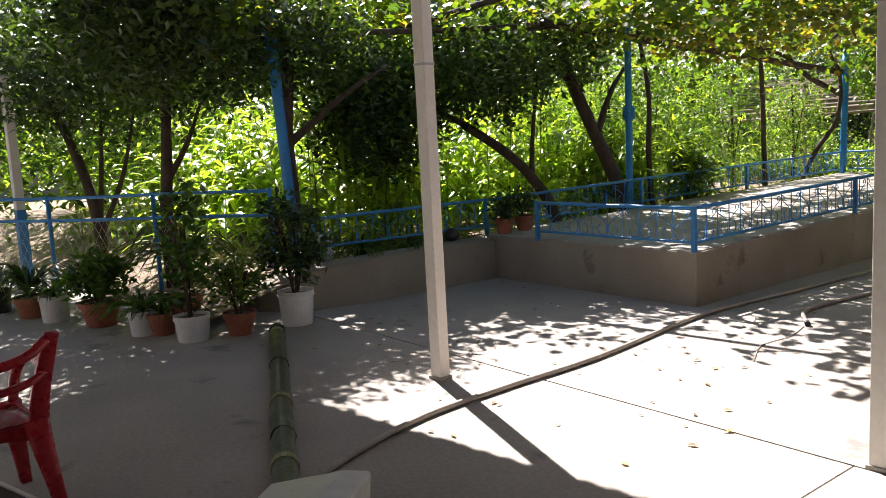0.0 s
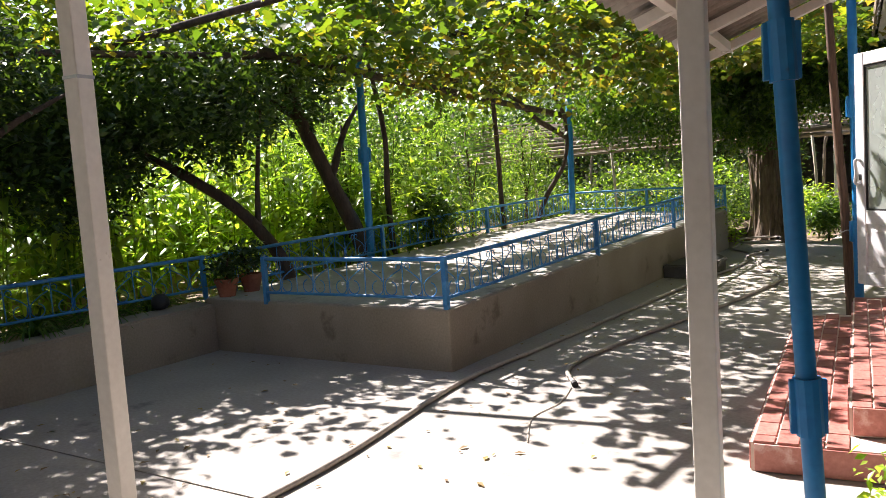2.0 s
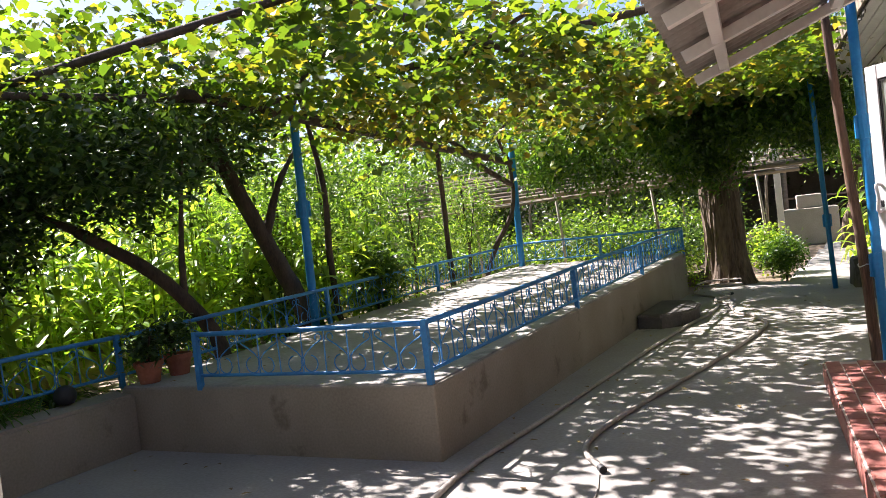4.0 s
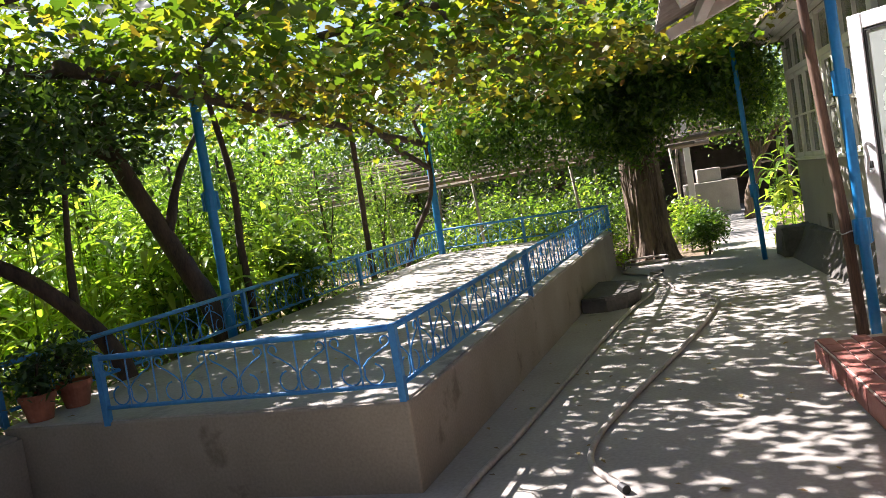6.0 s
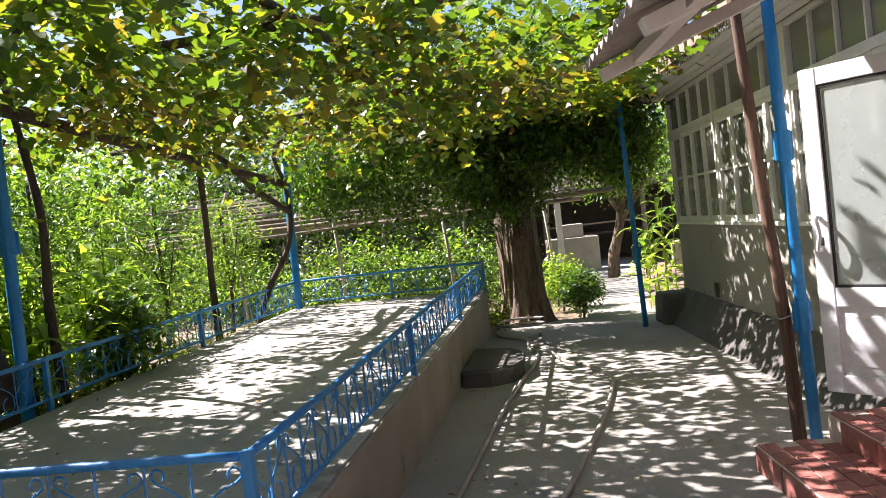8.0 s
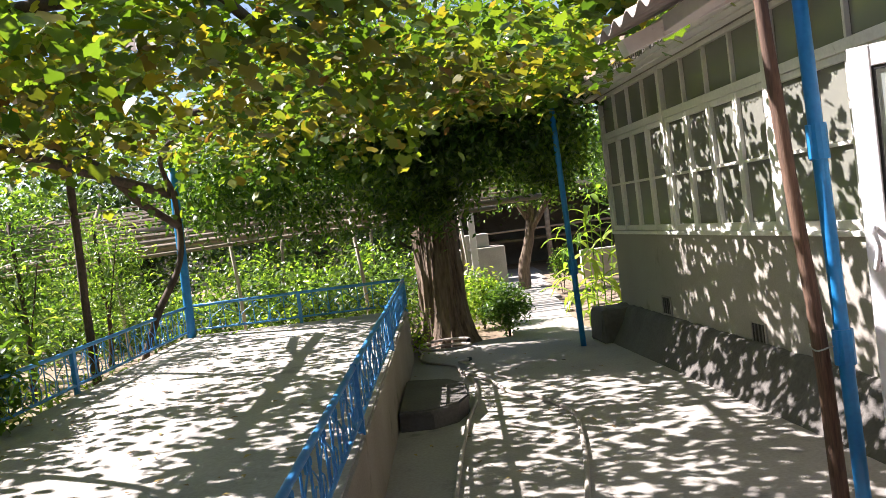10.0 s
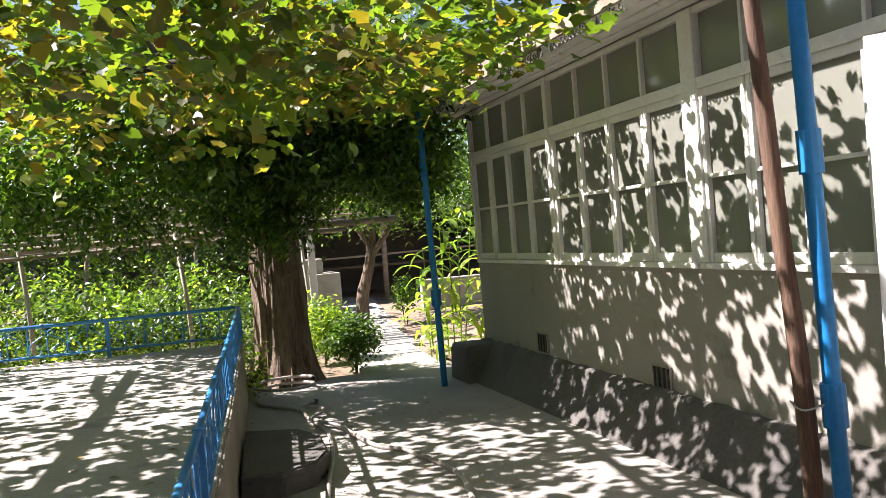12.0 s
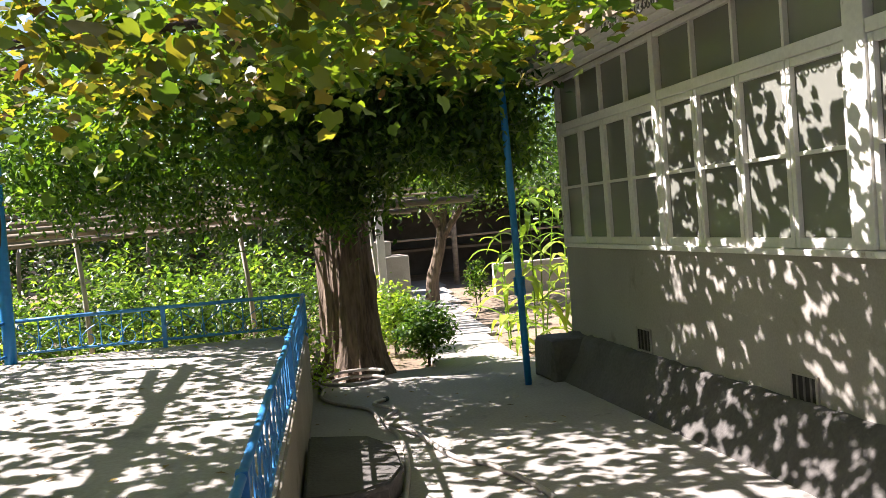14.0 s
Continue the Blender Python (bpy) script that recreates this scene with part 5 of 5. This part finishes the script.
table = thing("table", "low dark-stained wooden table with a pale worn edge", "table", at=pose(1.98, -6.06, 0, 0, 0, 15))
part("tabletop", box(-0.5, 0.42, -0.5, 0.44, 0.69, 0.72, 0.004), VINE_BARK, table)
part("edge_strip", box(-0.5, 0.42, 0.442, 0.452, 0.685, 0.724, 0.003), CREAM, table, "pale worn edge strip")
for sx in (-0.44, 0.36):
    for sy in (-0.44, 0.38):
        part("leg", box(sx - 0.03, sx + 0.03, sy - 0.03, sy + 0.03, 0, 0.689, 0.004), POLE_WOOD, table)

logp = thing("wrapped_pipe", "long dark pipe in wrinkled plastic lying on the concrete", "pipe")
A, B = Vector((1.3, -4.64, 0.066)), Vector((-1.93, -3.06, 0.066))
n = 60
line = [A.lerp(B, k / n) + Vector((0.012 * noise.noise((k * 0.3, 0, 0)), 0.012 * noise.noise((0, k * 0.3, 0)), 0)) for k in range(n + 1)]
part("pipe_body", tube(line, [0.062 + 0.006 * noise.noise((k * 1.7, 3, 0)) for k in range(n + 1)], 14, wobble=0.05, seed=3), BLACK_WRAP, logp, smooth=True)
for t, mat in ((0.95, TAPE), (0.7, BLACK_WRAP), (0.45, TAPE), (0.3, BLACK_WRAP), (0.18, TAPE)):
    c, d = A.lerp(B, t), (B - A).normalized()
    part("tape_band", tube([c - d * 0.03, c + d * 0.03], 0.068, 14, wobble=0.03, seed=int(t * 50)), mat, logp)
part("end_cap", tube([B - (B - A).normalized() * 0.06, B + (B - A).normalized() * 0.04], [0.069, 0.064], 14, wobble=0.04, seed=9), SEAL, logp)

bm = box(-0.17, 0.17, -0.5, 0.0, 0, 0.5, 0.015)
bmesh.ops.subdivide_edges(bm, edges=bm.edges, cuts=3, use_grid_fill=True)
for v in bm.verts:
    v.co += Vector((noise.noise(v.co * 9), noise.noise(v.co * 9 + Vector((5, 0, 0))), noise.noise(v.co * 9 + Vector((0, 5, 0))))) * 0.014
    v.co.z -= max(0.0, v.co.z - 0.1) * 0.45 * max(0.0, 0.1 - v.co.x)
stub = part("white_block", bm, BUCKET_WHITE)
stub.matrix_world = pose(1.8, -4.75, 0, 0, 0, 40)
tagged(stub, "rough white-painted masonry block with chipped edges", "block")


# ---------------------------------------------------------------- garden fence behind the pots
fence = thing("garden_fence", "blue pipe fence with wire mesh behind the flower pots", "fence")
F0, F1 = Vector((-3.42, -2.3, 0)), Vector((-10.5, -7.0, 0))
for z in (1.15, 0.9):
    part("rail", tube([F0 + (F1 - F0) * (k / 8) + Vector((0, 0, z + 0.008 * math.sin(k * 2))) for k in range(9)], 0.018, 8), BLUE_RAIL, fence, smooth=True)
for k in range(7):
    c = F0 + (F1 - F0) * (k / 6)
    part("post", tube([c + Vector((0, 0, -0.05)), c + Vector((0, 0, 1.18))], 0.024, 8), BLUE_RAIL, fence, smooth=True)
bm = bmesh.new()
d = (F1 - F0)
for k in range(90):
    a = F0 + d * (k / 90)
    b = F0 + d * min(1, (k + 5) / 90)
    tube([a + Vector((0, 0, 0.08)), b + Vector((0, 0, 0.9))], 0.0025, 3, bm)
    tube([b + Vector((0, 0, 0.08)), a + Vector((0, 0, 0.9))], 0.0025, 3, bm)
part("wire_mesh", bm, STEEL, fence)
beam = tagged(part("garden_beam", tube([(-6.4, -4.04, 3.24), (-5.0, -3.25, 3.1), (-3.45, -2.2, 2.98)], 0.05, 8), CREAM, smooth=True), "cream timber beam resting on a pole and a blue post", "beam")


# ---------------------------------------------------------------- trellis and cane racks behind the terrace
trellis = thing("trellis", "trellis of pale poles and pipes over the shrubs", "trellis")
for x, y, h in ((-2.33, 9.6, 2.25), (-0.6, 9.6, 2.0), (-3.9, 9.4, 2.2), (-5.8, 9.6, 2.2), (0.9, 11.5, 2.2)):
    part("upright", tube([(x, y, 0.2), (x - 0.03, y, h * 0.5), (x - 0.12, y + 0.03, h)], 0.026, 8), STONE, trellis, smooth=True)
for a, b, r in (((-8, 9.35, 1.62), (1.3, 9.6, 1.78), 0.026), ((-6, 9.65, 1.76), (2.0, 9.95, 1.86), 0.045), ((-8, 11.2, 1.9), (1.5, 11.4, 1.95), 0.03), ((-8, 12.2, 1.75), (1.5, 12.4, 1.8), 0.045)):
    part("pole", tube([Vector(a).lerp(Vector(b), k / 6) + Vector((0, 0, 0.03 * noise.noise((k, r * 50, 0)))) for k in range(7)], r, 7, wobble=0.08, seed=int(r * 1000)), GREY_WOOD, trellis, smooth=True)
rack = thing("cane_rack", "long stacked racks of grey weathered canes", "rack")
rng = random.Random(8)
for k in range(46):
    y, z = 12.6 + 2.8 * rng.random(), 1.85 + 0.85 * (k % 12) / 12
    x0, x1 = -9 + 2 * rng.random(), -1 + 3.2 * rng.random()
    part("cane", tube([(x0, y, z), ((x0 + x1) / 2, y + 0.05, z + 0.03 * rng.uniform(-1, 1)), (x1, y, z + 0.05 * rng.uniform(-1, 1))], 0.014 + 0.012 * rng.random(), 5), GREY_WOOD, rack)
for x in (-8, -6, -4.2, -2.4, -0.8, 0.8):
    part("upright", tube([(x, 12.7, 0.2), (x + 0.05, 12.8, 1.6), (x + 0.25, 13.4, 2.75)], 0.03, 7), GREY_WOOD, rack, smooth=True)


# ---------------------------------------------------------------- the far yard behind the tree
shed = thing("shed", "dark open shed with clutter in its shade", "shed")
part("roof", box(-2, 11, 20.5, 26, 2.2, 2.32), ASBESTOS, shed)
# both walls borrow a dark colour to paint the shade inside the shed
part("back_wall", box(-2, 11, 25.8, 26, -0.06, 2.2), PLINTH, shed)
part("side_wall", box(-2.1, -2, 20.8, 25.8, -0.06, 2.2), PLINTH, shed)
for x in (0.6, 3.4, 6.4, 9.5):
    part("post", tube([(x, 20.8, -0.06), (x + 0.03, 20.8, 2.2)], 0.07, 8), GREY_WOOD, shed, smooth=True)
part("shelf", box(1.8, 8.5, 23.8, 25.2, 0.75, 0.82), GREY_WOOD, shed)
part("rail", tube([(0.6, 20.8, 1.15), (6.4, 20.8, 1.2)], 0.03, 6), GREY_WOOD, shed)
blk = thing("stone_oven", "pale plastered block with a smaller block on top", "block", at=pose(1.3, 18.9, -0.06, 0, 0, 6))
part("base_block", box(-0.65, 0.65, -0.5, 0.5, 0, 0.95, 0.03), STONE, blk)
part("top_block", box(-0.3, 0.3, -0.3, 0.3, 0.952, 1.3, 0.03), STONE, blk)
low = tagged(part("low_wall", box(3.6, 8.6, 16.9, 17.15, -0.06, 0.62, 0.02), STONE), "low pale plastered wall at the back of the yard", "wall", kind="structure")
part_pole = thing("white_post", "white-painted post beside the path", "post", at=pose(1.05, 13.0, -0.06))
part("shaft", box(-0.06, 0.06, -0.06, 0.06, 0, 2.6, 0.008), CREAM, part_pole)
tree("small tree with a pale leaning trunk in the far yard", [(2.15, 16.0, -0.06), (2.2, 16.0, 0.5), (2.4, 16.0, 1.2), (2.5, 16.1, 1.9)], 0.15, 0.09,
     [[(2.4, 16.0, 1.2), (3.0, 15.8, 2.1), (3.4, 15.7, 2.8)], [(2.4, 16, 1.5), (1.9, 16.2, 2.4)]],
     [((2.7, 16, 2.9), (2.0, 1.6, 1.1), 260, 24, (0.22, 0.22, 0.2)), ((2.0, 15.0, 2.4), (1.2, 1.0, 0.5), 100, 24, (0.18, 0.18, 0.15))], HEDGE_LEAF, 0.11, seed=91, bark=BARK)
tree("leafy fruit tree behind the house corner", [(4.6, 13.5, -0.06), (4.6, 13.5, 1.0), (4.7, 13.5, 2.2)], 0.1, 0.06,
     [[(4.6, 13.5, 1.2), (4.1, 13.2, 2.2)]],
     [((4.5, 13.4, 2.6), (1.4, 1.3, 1.2), 240, 26, (0.18, 0.18, 0.18))], TREE_LEAF, 0.1, seed=92)
t = thing("sapling", "slender young sapling in the far soil bed", "sapling", at=pose(2.75, 14.3, -0.06))
leafy(t, 0.05, (0.2, 0.2, 0.35), 40, 0.09, HEDGE_LEAF, 93, 4, 0.75)
bm = bmesh.new()
bmesh.ops.create_grid(bm, x_segments=36, y_segments=50, size=1)
for v in bm.verts:
    x, y = 4.6 + v.co.x * 2.1, 13.0 + v.co.y * 3.8
    v.co = (x, y, -0.03 + 0.07 * noise.noise((x * 1.7, y * 1.7, 0)) + 0.03 * noise.noise((x * 5, y * 5, 0)))
tagged(part("soil_bed", bm, SOIL, smooth=True), "dug brown soil bed beside the path", "soil bed", kind="structure")
for x0, x1, y0, y1, lab in ((-26, -25.7, -14, 30, "far"), (-26, 16, 30, 30.3, "far")):
    tagged(part("wall_garden", box(x0, x1, y0, y1, -0.06, 2.4), PLASTER), "plain plastered garden boundary wall", "wall", kind="structure")
tagged(part("wall_porch_side", box(6.6, 6.8, -12, -1.9, -0.1, 3.3), PLASTER), "plain plastered wall behind the porch", "wall", kind="structure")

can = thing("canister", "white plastic canister on the bank behind the railing", "canister", at=pose(-3.42, -1.72, 0.36, 0, 0, 20))
part("body", box(-0.09, 0.09, -0.06, 0.06, 0, 0.27, 0.025), BUCKET_WHITE, can)
part("cap", lathe([(0.028, 0.271), (0.028, 0.3), (0.022, 0.305)], 14), BUCKET_WHITE, can)
part("handle", tube(smooth_line([(-0.06, 0, 0.268), (-0.05, 0, 0.305), (0.0, 0, 0.312), (0.035, 0, 0.27)], 4), 0.011, 7), BUCKET_WHITE, can)
bag = tagged(part("rubber_ball", lathe([(0.02, 0.0), (0.055, 0.009), (0.078, 0.04), (0.082, 0.075), (0.068, 0.113), (0.04, 0.137), (0.008, 0.145)], 20), SEAL, smooth=True), "dull black rubber ball resting on the low wall", "ball")
bag.matrix_world = pose(-2.84, -0.42, 0.455)

# dry leaves blown over the paving and the terrace
rng = np.random.default_rng(17)
P1 = np.stack((rng.uniform(-2.6, 3.0, 420), rng.uniform(-3.5, 9.0, 420), np.full(420, 0.008)), 1)
P1 = P1[((P1[:, 0] > 0.05) | (P1[:, 1] < -0.1)) & (P1[:, 0] < 2.0)]
P2 = np.stack((-2.6 + 2.5 * rng.uniform(0, 1, 190) ** 1.6, rng.uniform(0.1, 8.1, 190), np.full(190, 0.0)), 1)
P2[:, 2] = 0.498 + 0.0185 * P2[:, 1]
DRY = foliage("dry_leaves", (0.12, 0.07, 0.03), (0.22, 0.14, 0.05), (0.32, 0.24, 0.07), 0.1, 0.7)
tagged(leaves("leaf_litter", np.concatenate((P1, P2)), 0.055, DRY, None, "oval", 0.93, 18), "scattered dry fallen leaves on the concrete", "leaf litter", kind="stuff")
